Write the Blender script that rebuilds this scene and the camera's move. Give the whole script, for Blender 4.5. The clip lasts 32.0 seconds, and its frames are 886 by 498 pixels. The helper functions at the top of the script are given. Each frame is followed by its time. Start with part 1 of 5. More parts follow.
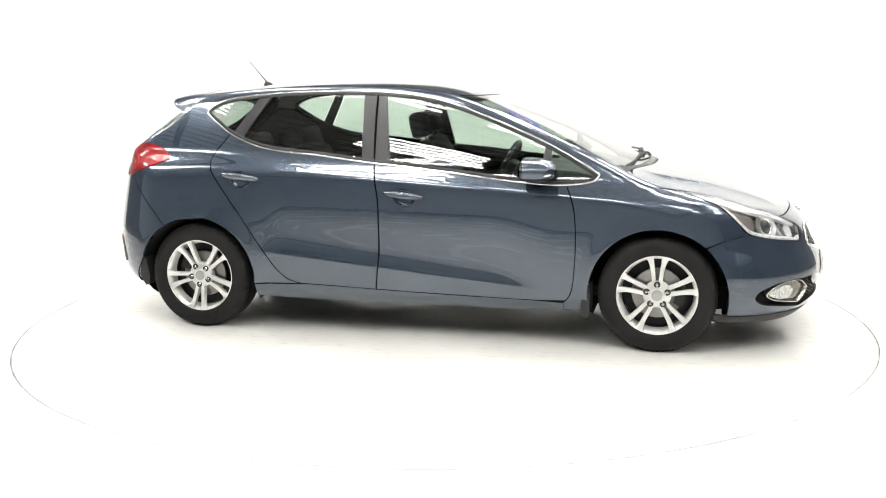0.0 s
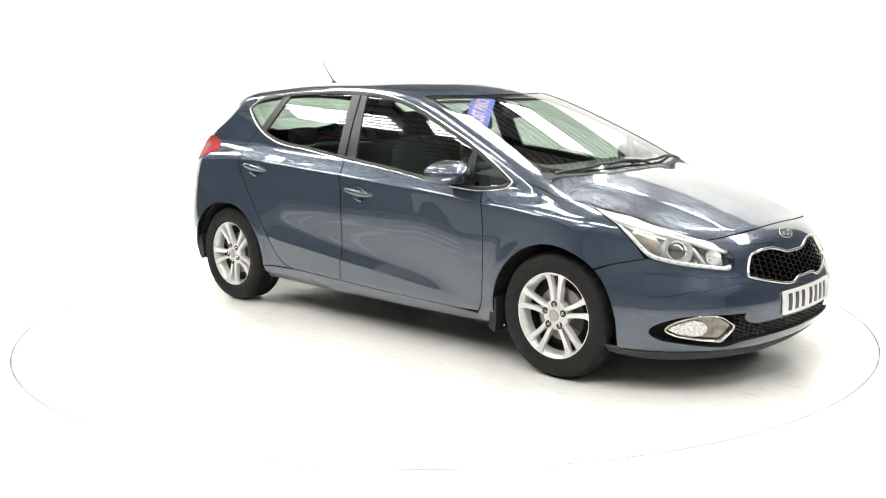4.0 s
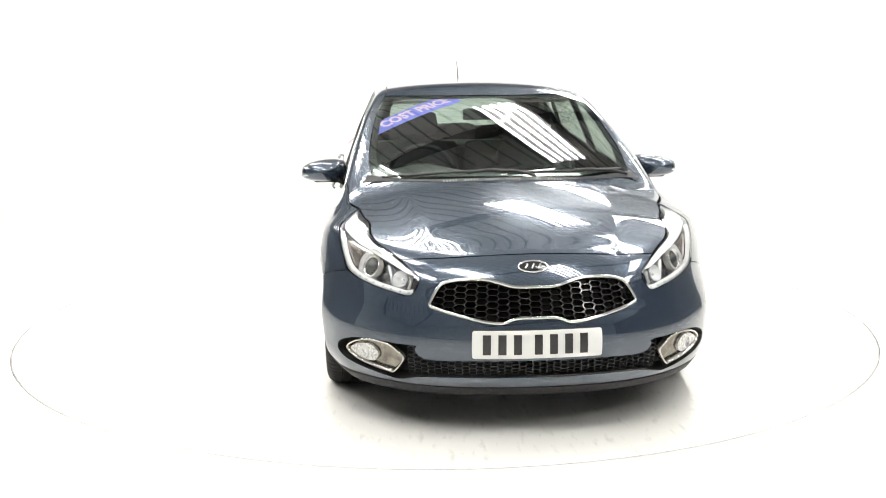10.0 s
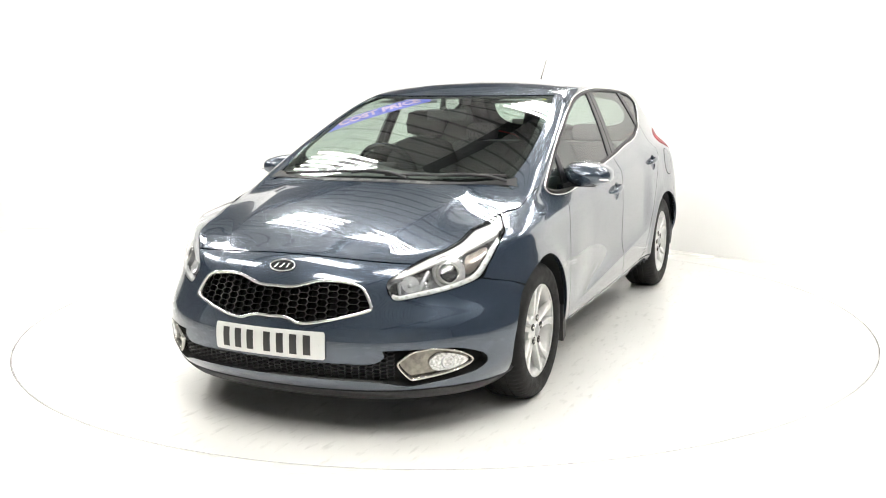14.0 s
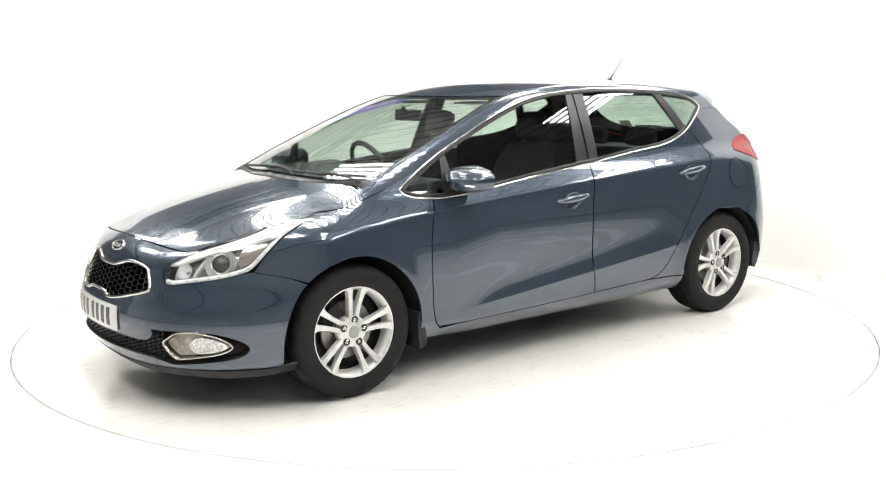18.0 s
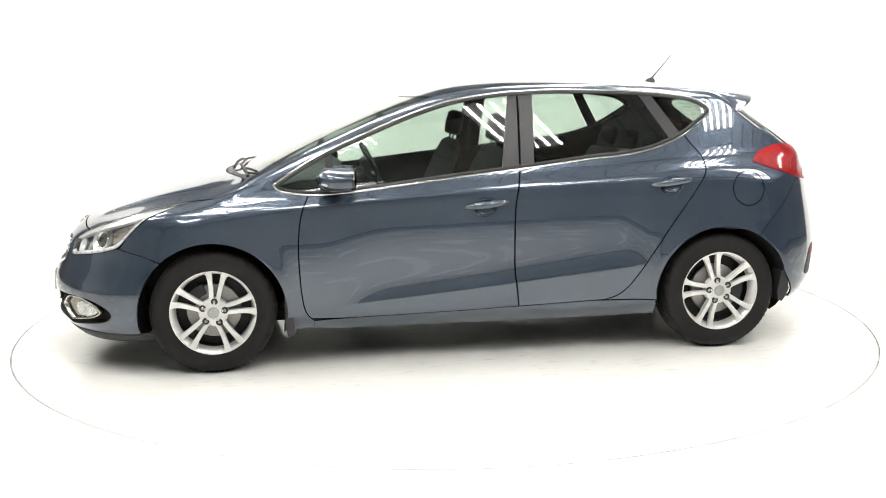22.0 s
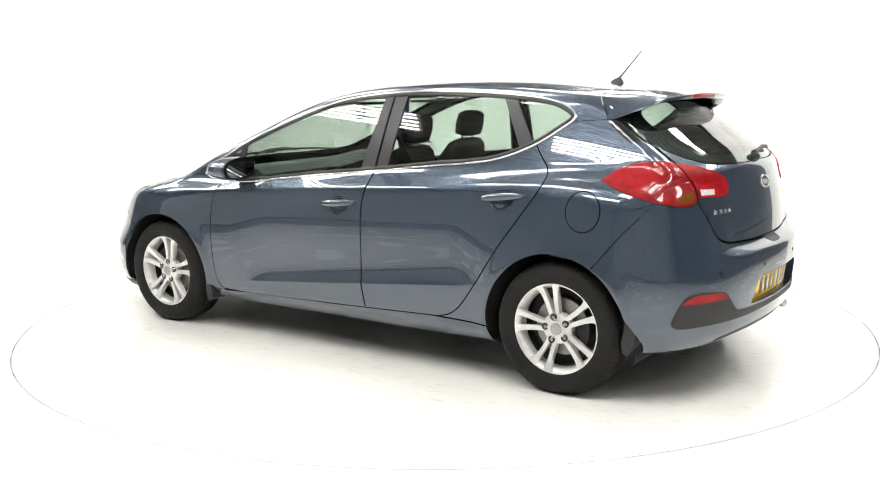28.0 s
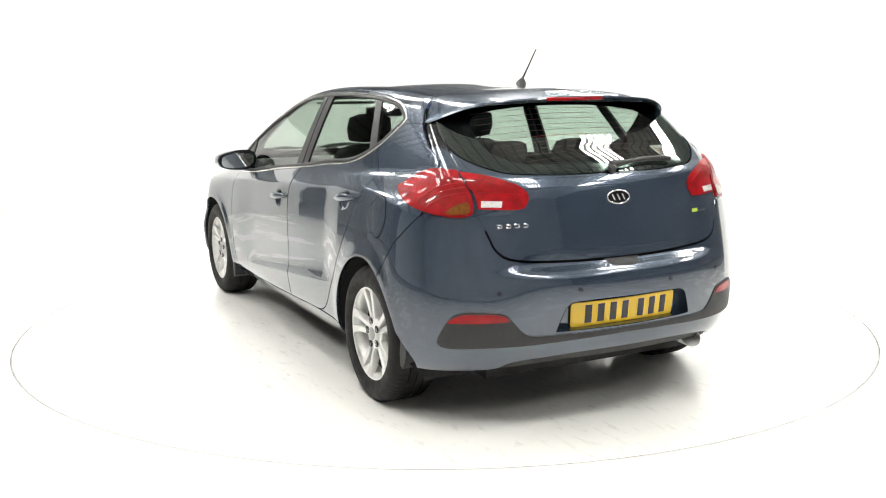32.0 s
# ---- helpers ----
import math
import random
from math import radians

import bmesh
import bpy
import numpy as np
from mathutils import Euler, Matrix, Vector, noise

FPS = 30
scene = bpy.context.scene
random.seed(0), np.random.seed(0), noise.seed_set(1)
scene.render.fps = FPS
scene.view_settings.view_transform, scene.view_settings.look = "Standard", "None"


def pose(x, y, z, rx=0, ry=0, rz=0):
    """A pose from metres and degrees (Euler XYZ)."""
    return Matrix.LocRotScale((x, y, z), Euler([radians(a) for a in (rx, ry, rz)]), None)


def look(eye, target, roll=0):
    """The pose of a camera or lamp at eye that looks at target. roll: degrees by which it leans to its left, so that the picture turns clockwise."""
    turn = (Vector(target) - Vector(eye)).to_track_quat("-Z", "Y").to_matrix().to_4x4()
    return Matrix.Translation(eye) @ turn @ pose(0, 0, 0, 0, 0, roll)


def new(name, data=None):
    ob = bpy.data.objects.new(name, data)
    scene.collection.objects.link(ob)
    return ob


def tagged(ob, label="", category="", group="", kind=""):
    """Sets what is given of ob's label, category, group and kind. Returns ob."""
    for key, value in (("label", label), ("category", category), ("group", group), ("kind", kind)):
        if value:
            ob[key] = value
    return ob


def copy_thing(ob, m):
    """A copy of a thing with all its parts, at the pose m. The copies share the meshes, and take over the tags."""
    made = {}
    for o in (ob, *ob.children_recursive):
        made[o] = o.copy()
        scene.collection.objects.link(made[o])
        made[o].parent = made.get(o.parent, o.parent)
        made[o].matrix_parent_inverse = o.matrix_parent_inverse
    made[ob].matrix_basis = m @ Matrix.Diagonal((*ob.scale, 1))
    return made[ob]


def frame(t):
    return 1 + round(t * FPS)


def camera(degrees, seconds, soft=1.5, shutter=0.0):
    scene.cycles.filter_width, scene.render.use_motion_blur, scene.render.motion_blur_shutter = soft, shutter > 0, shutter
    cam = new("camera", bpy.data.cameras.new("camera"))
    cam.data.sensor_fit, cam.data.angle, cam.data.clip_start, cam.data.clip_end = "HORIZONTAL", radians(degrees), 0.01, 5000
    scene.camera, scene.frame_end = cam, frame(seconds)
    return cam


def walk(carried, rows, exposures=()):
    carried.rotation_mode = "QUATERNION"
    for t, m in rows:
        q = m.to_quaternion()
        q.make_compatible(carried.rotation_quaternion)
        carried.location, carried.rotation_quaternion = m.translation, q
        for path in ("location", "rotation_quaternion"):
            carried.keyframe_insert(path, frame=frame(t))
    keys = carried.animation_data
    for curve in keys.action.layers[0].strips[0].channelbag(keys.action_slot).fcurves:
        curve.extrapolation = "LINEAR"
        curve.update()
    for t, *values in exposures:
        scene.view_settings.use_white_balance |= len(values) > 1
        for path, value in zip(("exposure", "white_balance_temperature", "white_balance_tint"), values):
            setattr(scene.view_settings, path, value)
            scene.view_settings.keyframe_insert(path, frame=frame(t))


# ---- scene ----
# ---- camera, which stands still before a turntable ----
cam = camera(49.52, 32.0, soft=1.0)
EYE, YAW, PITCH, ROLL = Vector((0, -5.955, 1.446)), radians(.051), radians(-9.907), -.573
aim = Vector((-math.sin(YAW) * math.cos(PITCH), math.cos(YAW) * math.cos(PITCH), math.sin(PITCH)))
walk(cam, [(0, look(EYE, EYE + aim, ROLL)), (32, look(EYE, EYE + aim, ROLL))], [(0, 0.0), (32, 0.0)])
TABLE_RADIUS = 2.529

world = bpy.data.worlds.new("world")
world.use_nodes = True
world.node_tree.nodes["Background"].inputs[0].default_value = (.9, .95, 1, 1)
world.node_tree.nodes["Background"].inputs[1].default_value = .02
scene.world = world


# ---- materials ----
class Mat:
    """A small builder for node materials."""
    def __init__(self, name, color=(.5, .5, .5), rough=.5, metal=0.0, **more):
        self.m = bpy.data.materials.new(name)
        self.m.use_nodes = True
        self.t = self.m.node_tree
        self.b = self.t.nodes["Principled BSDF"]
        self.put("Base Color", (*color, 1))
        self.put("Roughness", rough)
        self.put("Metallic", metal)
        for k, v in more.items():
            self.put(k.replace("_", " "), v)
        self.color = color

    def put(self, key, value):
        self.b.inputs[key].default_value = value

    def coords(self, scale):
        c, g = self.t.nodes.new("ShaderNodeTexCoord"), self.t.nodes.new("ShaderNodeMapping")
        g.inputs["Scale"].default_value = scale if isinstance(scale, tuple) else (scale,) * 3
        self.t.links.new(c.outputs["Object"], g.inputs[0])
        return g.outputs[0]

    def noise(self, scale, detail=3.0, size=1.0):
        n = self.t.nodes.new("ShaderNodeTexNoise")
        n.inputs["Scale"].default_value, n.inputs["Detail"].default_value = scale, detail
        self.t.links.new(self.coords(size), n.inputs["Vector"])
        return n.outputs["Fac"]

    def span(self, value, lo, hi, a=.35, b=.65):
        r = self.t.nodes.new("ShaderNodeMapRange")
        for i, v in enumerate((a, b, lo, hi)):
            r.inputs[i + 1].default_value = v
        self.t.links.new(value, r.inputs[0])
        return r.outputs[0]

    def mix(self, value, c1, c2):
        x = self.t.nodes.new("ShaderNodeMix")
        x.data_type = "RGBA"
        self.t.links.new(value, x.inputs[0])
        for i, c in ((6, c1), (7, c2)):
            x.inputs[i].default_value = (*c, 1)
        return x.outputs[2]

    def link(self, out, key):
        self.t.links.new(out, self.b.inputs[key])
        return self

    def mottle(self, scale, amount, rough=0.0, detail=4.0):
        """Uneven tone, and gloss, at a given size."""
        n = self.noise(scale, detail)
        c = self.color
        self.link(self.mix(self.span(n, 0, 1), tuple(v * (1 - amount) for v in c), tuple(min(1, v * (1 + amount)) for v in c)), "Base Color")
        if rough:
            r = self.b.inputs["Roughness"].default_value
            self.link(self.span(n, r - rough, r + rough), "Roughness")
        return self

    def bump(self, scale, depth, detail=2.0, size=1.0):
        b = self.t.nodes.new("ShaderNodeBump")
        b.inputs["Strength"].default_value, b.inputs["Distance"].default_value = 1.0, depth
        self.t.links.new(self.noise(scale, detail, size), b.inputs["Height"])
        self.t.links.new(b.outputs[0], self.b.inputs["Normal"])
        return self


def glass_mat(name, tint, gloss=1.0):
    """Thin clear sheet: what passes is tinted, gloss grows towards grazing."""
    m = bpy.data.materials.new(name)
    m.use_nodes = True
    t = m.node_tree
    t.nodes.clear()
    out, mix = t.nodes.new("ShaderNodeOutputMaterial"), t.nodes.new("ShaderNodeMixShader")
    clear, shine, face = t.nodes.new("ShaderNodeBsdfTransparent"), t.nodes.new("ShaderNodeBsdfGlossy"), t.nodes.new("ShaderNodeLayerWeight")
    clear.inputs[0].default_value = (*tint, 1)
    shine.inputs["Roughness"].default_value = 0.0
    shine.inputs["Color"].default_value = (gloss, gloss, gloss, 1)
    face.inputs[0].default_value = .5
    curve, scale = t.nodes.new("ShaderNodeMath"), t.nodes.new("ShaderNodeMath")
    curve.operation, scale.operation = "POWER", "MULTIPLY_ADD"
    curve.inputs[1].default_value, scale.inputs[1].default_value, scale.inputs[2].default_value = 4.2, .91, .085
    t.links.new(face.outputs["Facing"], curve.inputs[0])
    t.links.new(curve.outputs[0], scale.inputs[0])
    t.links.new(scale.outputs[0], mix.inputs[0])
    t.links.new(clear.outputs[0], mix.inputs[1])
    t.links.new(shine.outputs[0], mix.inputs[2])
    t.links.new(mix.outputs[0], out.inputs[0])
    return m


def glow_mat(name, color, strength):
    g = Mat(name, (.9, .9, .9), .5)
    g.put("Emission Color", (*color, 1))
    g.put("Emission Strength", strength)
    return g.m


paint = Mat("blue_grey_metallic_paint", (.041, .061, .094), .26, .47, Coat_Weight=1.0, Coat_Roughness=.006, Coat_IOR=1.72).mottle(700, .05, 0, 1.0).m
black_plastic = Mat("black_grained_plastic", (.022, .022, .023), .55).mottle(60, .2, .08).bump(1800, .0002).m
pillar_black = Mat("satin_pillar_black", (.013, .013, .015), .36).m
gloss_black = Mat("gloss_black_trim", (.010, .010, .011), .12, 0, Coat_Weight=.6).m
seal_black = Mat("black_edge_rubber", (.003, .003, .003), .9, 0, Specular_IOR_Level=.1).m
brow_white = Mat("white_lamp_brow", (.88, .88, .88), .25, 0, Coat_Weight=1.0).m
chrome = Mat("chrome", (.72, .71, .68), .06, 1.0).m
satin_chrome = Mat("satin_bright_metal", (.58, .56, .52), .22, .9).m
rubber = Mat("tyre_rubber", (.011, .0105, .010), .70, 0, Specular_IOR_Level=.3).mottle(25, .25, .1).bump(700, .0004).m
alloy = Mat("silver_alloy_paint", (.78, .775, .76), .36, .40, Coat_Weight=.5, Coat_Roughness=.10).mottle(40, .06, .05).m
steel = Mat("worn_disc_steel", (.30, .29, .28), .35, .9).mottle(160, .12, .05).m
dark_metal = Mat("dark_metal_and_barrel_shade", (.03, .03, .03), .6, .3).mottle(14, .4, .1).m
liner = Mat("wheelhouse_liner", (.008, .008, .008), .85).mottle(20, .3).m
under = Mat("underbody_dark", (.015, .015, .015), .8).mottle(10, .4).m
red_lens = Mat("red_lamp_lens", (.28, .001, .004), .45, 0, Specular_IOR_Level=.15, Coat_Weight=.6, Coat_Roughness=.01, Coat_IOR=1.45).mottle(24, .22).m
deep_red = Mat("deep_red_lamp_lens", (.24, .001, .003), .4, 0, Specular_IOR_Level=.15, Coat_Weight=1.0, Coat_Roughness=.02).mottle(35, .15).m
amber_lens = Mat("amber_lamp_lens", (.16, .050, .008), .12, 0, Coat_Weight=1.0).mottle(60, .2).m
clear_lens = Mat("white_lamp_lens", (.75, .74, .72), .12, .2, Coat_Weight=1.0).mottle(150, .15).m
reflector = Mat("lamp_reflector", (.86, .86, .87), .20, .55).m
lamp_dark = Mat("lamp_housing_dark", (.02, .02, .022), .25).m
side_glass = glass_mat("tinted_side_glass", (.66, .75, .69), .68)
screen_glass = glass_mat("windscreen_glass", (.70, .78, .73))
dark_glass = glass_mat("rear_tinted_glass", (.60, .70, .64))
lens_glass = glass_mat("clear_lamp_cover", (.95, .96, .96))
plate_white = Mat("white_plate", (.80, .80, .78), .25, 0, Coat_Weight=.5).m
plate_yellow = Mat("yellow_plate", (.80, .52, .02), .25, 0, Coat_Weight=.5).m
plate_ink = Mat("dark_plate_ink", (.03, .028, .028), .35).m
cloth = Mat("black_seat_cloth", (.020, .020, .022), .9).mottle(50, .3).bump(900, .0008).m
dash_mat = Mat("dark_grey_dashboard", (.055, .058, .060), .55).mottle(40, .15).bump(1200, .0003).m
lining = Mat("grey_headlining", (.30, .29, .27), .9).mottle(60, .1).m
mirror_glass = Mat("mirror_glass", (.88, .9, .9), .02, 1.0).m

# ---- the car's outer skin: one smooth solid, x ahead, y to its left, z up ----
def spline(*knots):
    """A natural cubic through (u, v) knots, straight beyond its ends."""
    ks = sorted(knots)
    u, v = np.array([k[0] for k in ks], float), np.array([k[1] for k in ks], float)
    n, h = len(u), np.diff(u)
    a, r = np.eye(n), np.zeros(n)
    for i in range(1, n - 1):
        a[i, i - 1:i + 2] = h[i - 1], 2 * (h[i - 1] + h[i]), h[i]
        r[i] = 6 * ((v[i + 1] - v[i]) / h[i] - (v[i] - v[i - 1]) / h[i - 1])
    m = np.linalg.solve(a, r)

    def at(q):
        q = np.asarray(q, float)
        c = np.clip(q, u[0], u[-1])
        i = np.clip(np.searchsorted(u, c) - 1, 0, n - 2)
        d, e, w = c - u[i], u[i + 1] - c, h[i]
        s = (m[i] * e ** 3 + m[i + 1] * d ** 3) / (6 * w) + (v[i] / w - m[i] * w / 6) * e + (v[i + 1] / w - m[i + 1] * w / 6) * d
        lo = (v[1] - v[0]) / h[0] - h[0] * m[1] / 6
        hi = (v[-1] - v[-2]) / h[-1] + h[-1] * m[-2] / 6
        return s + np.where(q < u[0], (q - u[0]) * lo, 0) + np.where(q > u[-1], (q - u[-1]) * hi, 0)
    return at


def smax(a, b, k):
    h = np.maximum(k - np.abs(a - b), 0) / k
    return np.maximum(a, b) + h * h * k / 4


def smin(a, b, k):
    return -smax(-a, -b, k)


def ramp(q, a, b):
    s = np.clip((q - a) / (b - a), 0, 1)
    return s * s * (3 - 2 * s)


def soft(q, k):
    """A rounded max(q, 0)."""
    return 0.5 * (q + np.sqrt(q * q + k * k)) - 0.5 * k


width = spline((2.2, .884), (1.75, .896), (1.34, .893), (.9, .884), (.3, .884), (-.4, .886), (-1.0, .886), (-1.34, .893), (-1.7, .882), (-2.1, .825))
shoulder = spline((1.5, .80), (.9, .835), (.4, .868), (-.2, .905), (-.8, .945), (-1.35, .983), (-1.7, .970), (-2.1, .960))
hood_line = spline((2.35, .53), (2.2, .64), (2.117, .69), (1.994, .742), (1.82, .808), (1.647, .863), (1.475, .906), (1.304, .942), (1.1, .975), (.8, 1.02), (.3, 1.09), (-.6, 1.13), (-2.2, 1.12))
nose = spline((.14, 2.12), (.20, 2.19), (.26, 2.228), (.35, 2.243), (.45, 2.238), (.55, 2.195), (.62, 2.165), (.70, 2.135), (.85, 2.08))
tail = spline((.14, -1.90), (.20, -1.98), (.28, -2.07), (.40, -2.11), (.55, -2.125), (.64, -2.122), (.660, -2.114), (.676, -2.090), (.69, -2.062), (.71, -2.052), (.76, -2.050), (.93, -2.025), (1.0, -2.0), (1.08, -1.94))
tail_side = spline((.14, -1.90), (.20, -1.98), (.28, -2.07), (.40, -2.112), (.55, -2.118), (.70, -2.095), (.85, -2.062), (.95, -2.03), (1.08, -1.94))
roof_line = spline((.6, 1.25), (.32, 1.355), (.115, 1.405), (-.05, 1.428), (-.385, 1.446), (-.72, 1.446), (-1.0, 1.436), (-1.22, 1.42), (-1.55, 1.392), (-1.9, 1.35))
screen = spline((.90, 1.33), (.96, 1.23), (1.12, .93), (1.19, .775), (1.305, .48), (1.362, .32), (1.42, .14))
hatch_glass = spline((.98, -2.07), (1.055, -1.976), (1.164, -1.825), (1.30, -1.625), (1.40, -1.47))


def body_side(x, z):
    y = width(x) - 4.5 * np.maximum(.30 - z, 0) ** 2
    y = y - .25 * np.minimum(z - .55, 0) ** 2 - .235 * np.maximum(z - .55, 0) ** 2
    d = (z - (.388 - .0955 * x)) / .125
    y = y - .020 * ramp(x, .82, .42) * ramp(x, -1.0, -.75) * np.where(d > 0, d * np.exp(1 - np.maximum(d, 0)), 0)
    r = np.hypot(np.abs(x) - 1.342, z - .30) - .368
    y = y + .009 * np.exp(-(np.maximum(r, 0) / .055) ** 2)
    return y - .72 * soft(z - shoulder(x), .012 + .06 * ramp(x, -1.3, -1.7))


def hood_crease(x):
    return .38 + .165 * (2.0 - x)


def cabin_side(x, z):
    return .8105 - .415 * (z - .96) - .21 * (z - 1.15) ** 2 - .10 * np.maximum(-x - 1.05, 0) ** 2 - .035 * np.maximum(x - .2, 0) ** 2


def phi(p):
    x, y, z = p[:, 0], np.abs(p[:, 1]), p[:, 2]
    y2 = y * y
    low = (y - body_side(x, z)) * .97
    crease = y - hood_crease(x)
    crease = crease / np.where(crease > 0, .060, .20)
    top = z - hood_line(x) + .106 * y2 + .080 * np.minimum(y2, hood_crease(x) ** 2) - .019 - .015 * ramp(x, 1.05, 1.40) * ramp(x, 2.03, 1.88) * np.exp(-np.sqrt(crease * crease + .008))
    low = smax(low, top * .94, .10)
    front = (x - nose(z) + .25 * y2 + (.61 - .10 * ramp(z, .60, .40)) * y2 * y2) * .9
    low = smax(low, front, .085)
    flat = ramp(y, .36, .64)
    low = smax(low, (tail(z) * (1 - flat) + tail_side(z) * flat - x + .20 * y2 + .29 * y2 * y2) * .95, .10)
    low = smax(low, .135 - z, .03)
    cab = (y - cabin_side(x, z)) * .91
    cab = smax(cab, z - roof_line(x) - .010 + .080 * y2 + .09 * y2 * y2, .045)
    cab = smax(cab, (x - screen(z) - .016 + .165 * y2) * .45, .05)
    cab = smax(cab, (hatch_glass(z) - x + .20 * y2 + .25 * y2 * y2) * .6, .025)
    cab = smax(cab, (-2.0 - x + .20 * y2 + .29 * y2 * y2) * .95, .03)
    cab = smax(cab, .84 - z, .02)
    return smin(low, cab, .035)


def gradient(p):
    g = np.empty_like(p)
    for i in range(3):
        e = np.zeros(3)
        e[i] = .0015
        g[:, i] = phi(p + e) - phi(p - e)
    return g / np.linalg.norm(g, axis=1)[:, None]


def cast(o, d, reach, steps=30):
    """The first places where rays from o along d enter the skin."""
    t0, t1, done = np.zeros(len(o)), np.full(len(o), float(reach)), np.zeros(len(o), bool)
    for i in range(1, steps + 1):
        t = reach * i / steps
        hit = ~done & (phi(o + d * t) < 0)
        t1[hit], t0[hit] = t, reach * (i - 1) / steps
        done |= hit
    for _ in range(17):
        t = (t0 + t1) / 2
        inside = phi(o + d * t[:, None]) < 0
        t1, t0 = np.where(inside, t, t1), np.where(inside, t0, t)
    return o + d * t1[:, None]


# flat charts (a, b) of the skin, and the way back to it
def from_side(q):
    o = np.c_[q[:, 0], np.full(len(q), 1.15), q[:, 1]]
    return cast(o, np.tile([0., -1, 0], (len(q), 1)), 1.15)


def from_top(q):
    o = np.c_[q[:, 0], q[:, 1], np.full(len(q), 1.7)]
    return cast(o, np.tile([0., 0, -1], (len(q), 1)), 1.5)


def from_slant(q):
    r = math.sqrt(.5)
    o = np.c_[q[:, 0], 1.2 * r - q[:, 1] * r, 1.2 * r + q[:, 1] * r] + np.array([0, .35, .35])
    return cast(o, np.tile([0., -r, -r], (len(q), 1)), 1.3)


NOSE_AXIS, TAIL_AXIS = 1.2, -1.0


def from_nose(q):
    c, s = np.cos(q[:, 0]), np.sin(q[:, 0])
    o = np.c_[NOSE_AXIS + 1.3 * c, 1.3 * s, q[:, 1]]
    return cast(o, np.c_[-c, -s, 0 * c], 1.28)


def from_tail(q):
    c, s = np.cos(q[:, 0]), np.sin(q[:, 0])
    o = np.c_[TAIL_AXIS - 1.4 * c, 1.4 * s, q[:, 1]]
    return cast(o, np.c_[c, -s, 0 * c], 1.38)

# ---- cutting panels out of the skin ----
def dense(loop, step=.02, closed=True):
    """A smooth line through the given marks; a third value makes a mark a sharp corner."""
    pts, n, out = [Vector(p[:2]) for p in loop], len(loop), []
    sharp = [len(p) > 2 for p in loop]
    for i in range(n if closed else n - 1):
        a, b = pts[i], pts[(i + 1) % n]
        first = sharp[i] or (not closed and i == 0)
        last = sharp[(i + 1) % n] or (not closed and i == n - 2)
        p, q = pts[i - 1], pts[(i + 2) % n]
        m0 = (b - a) if first else (b - p) * .5
        m1 = (b - a) if last else (q - a) * .5
        m0, m1 = m0 * min(1, 1.6 * (b - a).length / max(m0.length, 1e-9)), m1 * min(1, 1.6 * (b - a).length / max(m1.length, 1e-9))
        k = max(1, math.ceil((b - a).length / step))
        for j in range(k):
            t = j / k
            h = (2 * t ** 3 - 3 * t ** 2 + 1, t ** 3 - 2 * t ** 2 + t, 3 * t ** 2 - 2 * t ** 3, t ** 3 - t ** 2)
            out.append(a * h[0] + m0 * h[1] + b * h[2] + m1 * h[3])
    if not closed:
        out.append(pts[-1])
    return np.array([(v.x, v.y) for v in out])


def area(q):
    x, y = q[:, 0], q[:, 1]
    return .5 * np.sum(x * np.roll(y, -1) - np.roll(x, -1) * y)


def shrink(q, d):
    """A closed line moved inwards by d."""
    if not d:
        return q
    e = np.roll(q, -1, 0) - np.roll(q, 1, 0)
    n = np.c_[-e[:, 1], e[:, 0]] / np.maximum(np.linalg.norm(e, axis=1), 1e-9)[:, None]
    return q + n * d * (1 if area(q) > 0 else -1)


def inside(p, loops):
    r = np.zeros(len(p), bool)
    for q in loops:
        for (x0, y0), (x1, y1) in zip(q, np.roll(q, -1, 0)):
            if y0 != y1:
                r ^= ((y0 > p[:, 1]) != (y1 > p[:, 1])) & (p[:, 0] < (x1 - x0) * (p[:, 1] - y0) / (y1 - y0) + x0)
    return r


def fill(loops, step, ribs=()):
    """Triangles inside a closed line with holes: flat points, triangles, and the border as lists of indices."""
    from mathutils.geometry import delaunay_2d_cdt
    pts, edges, rings = [], [], []
    for q in loops:
        k = len(pts)
        pts += [Vector(p) for p in q]
        ring = list(range(k, k + len(q)))
        edges += list(zip(ring, ring[1:] + ring[:1]))
        rings.append(ring)
    for q in ribs:
        k = len(pts)
        pts += [Vector(p) for p in q]
        edges += [(i, i + 1) for i in range(k, k + len(q) - 1)]
    border = np.concatenate(loops)
    lo, hi = border.min(0), border.max(0)
    gx, gy = np.arange(lo[0] + step / 2, hi[0], step), np.arange(lo[1] + step / 2, hi[1], step * .87)
    g = np.array([(x + (j % 2) * step / 2, y) for j, y in enumerate(gy) for x in gx]).reshape(-1, 2)
    g = g[inside(g, loops)]
    if len(g):
        near = np.min(np.linalg.norm(g[:, None] - border[None], axis=2), 1) if len(g) * len(border) < 4e6 else np.ones(len(g))
        g = g[near > step * .45]
        for q in ribs:
            g = g[np.min(np.linalg.norm(g[:, None] - np.asarray(q)[None], axis=2), 1) > step * .4]
        pts += [Vector(p) for p in g]
    v, _, f, ov, _, _ = delaunay_2d_cdt(pts, edges, [], 0, 1e-5)
    flat = np.array([(p.x, p.y) for p in v])
    where = {}
    for i, o in enumerate(ov):
        for k in o:
            where[k] = i
    mid = np.array([flat[list(t)].mean(0) for t in f])
    keep = inside(mid, loops)
    return flat, [tuple(t) for t, k in zip(f, keep) if k], [[where[k] for k in r] for r in rings]


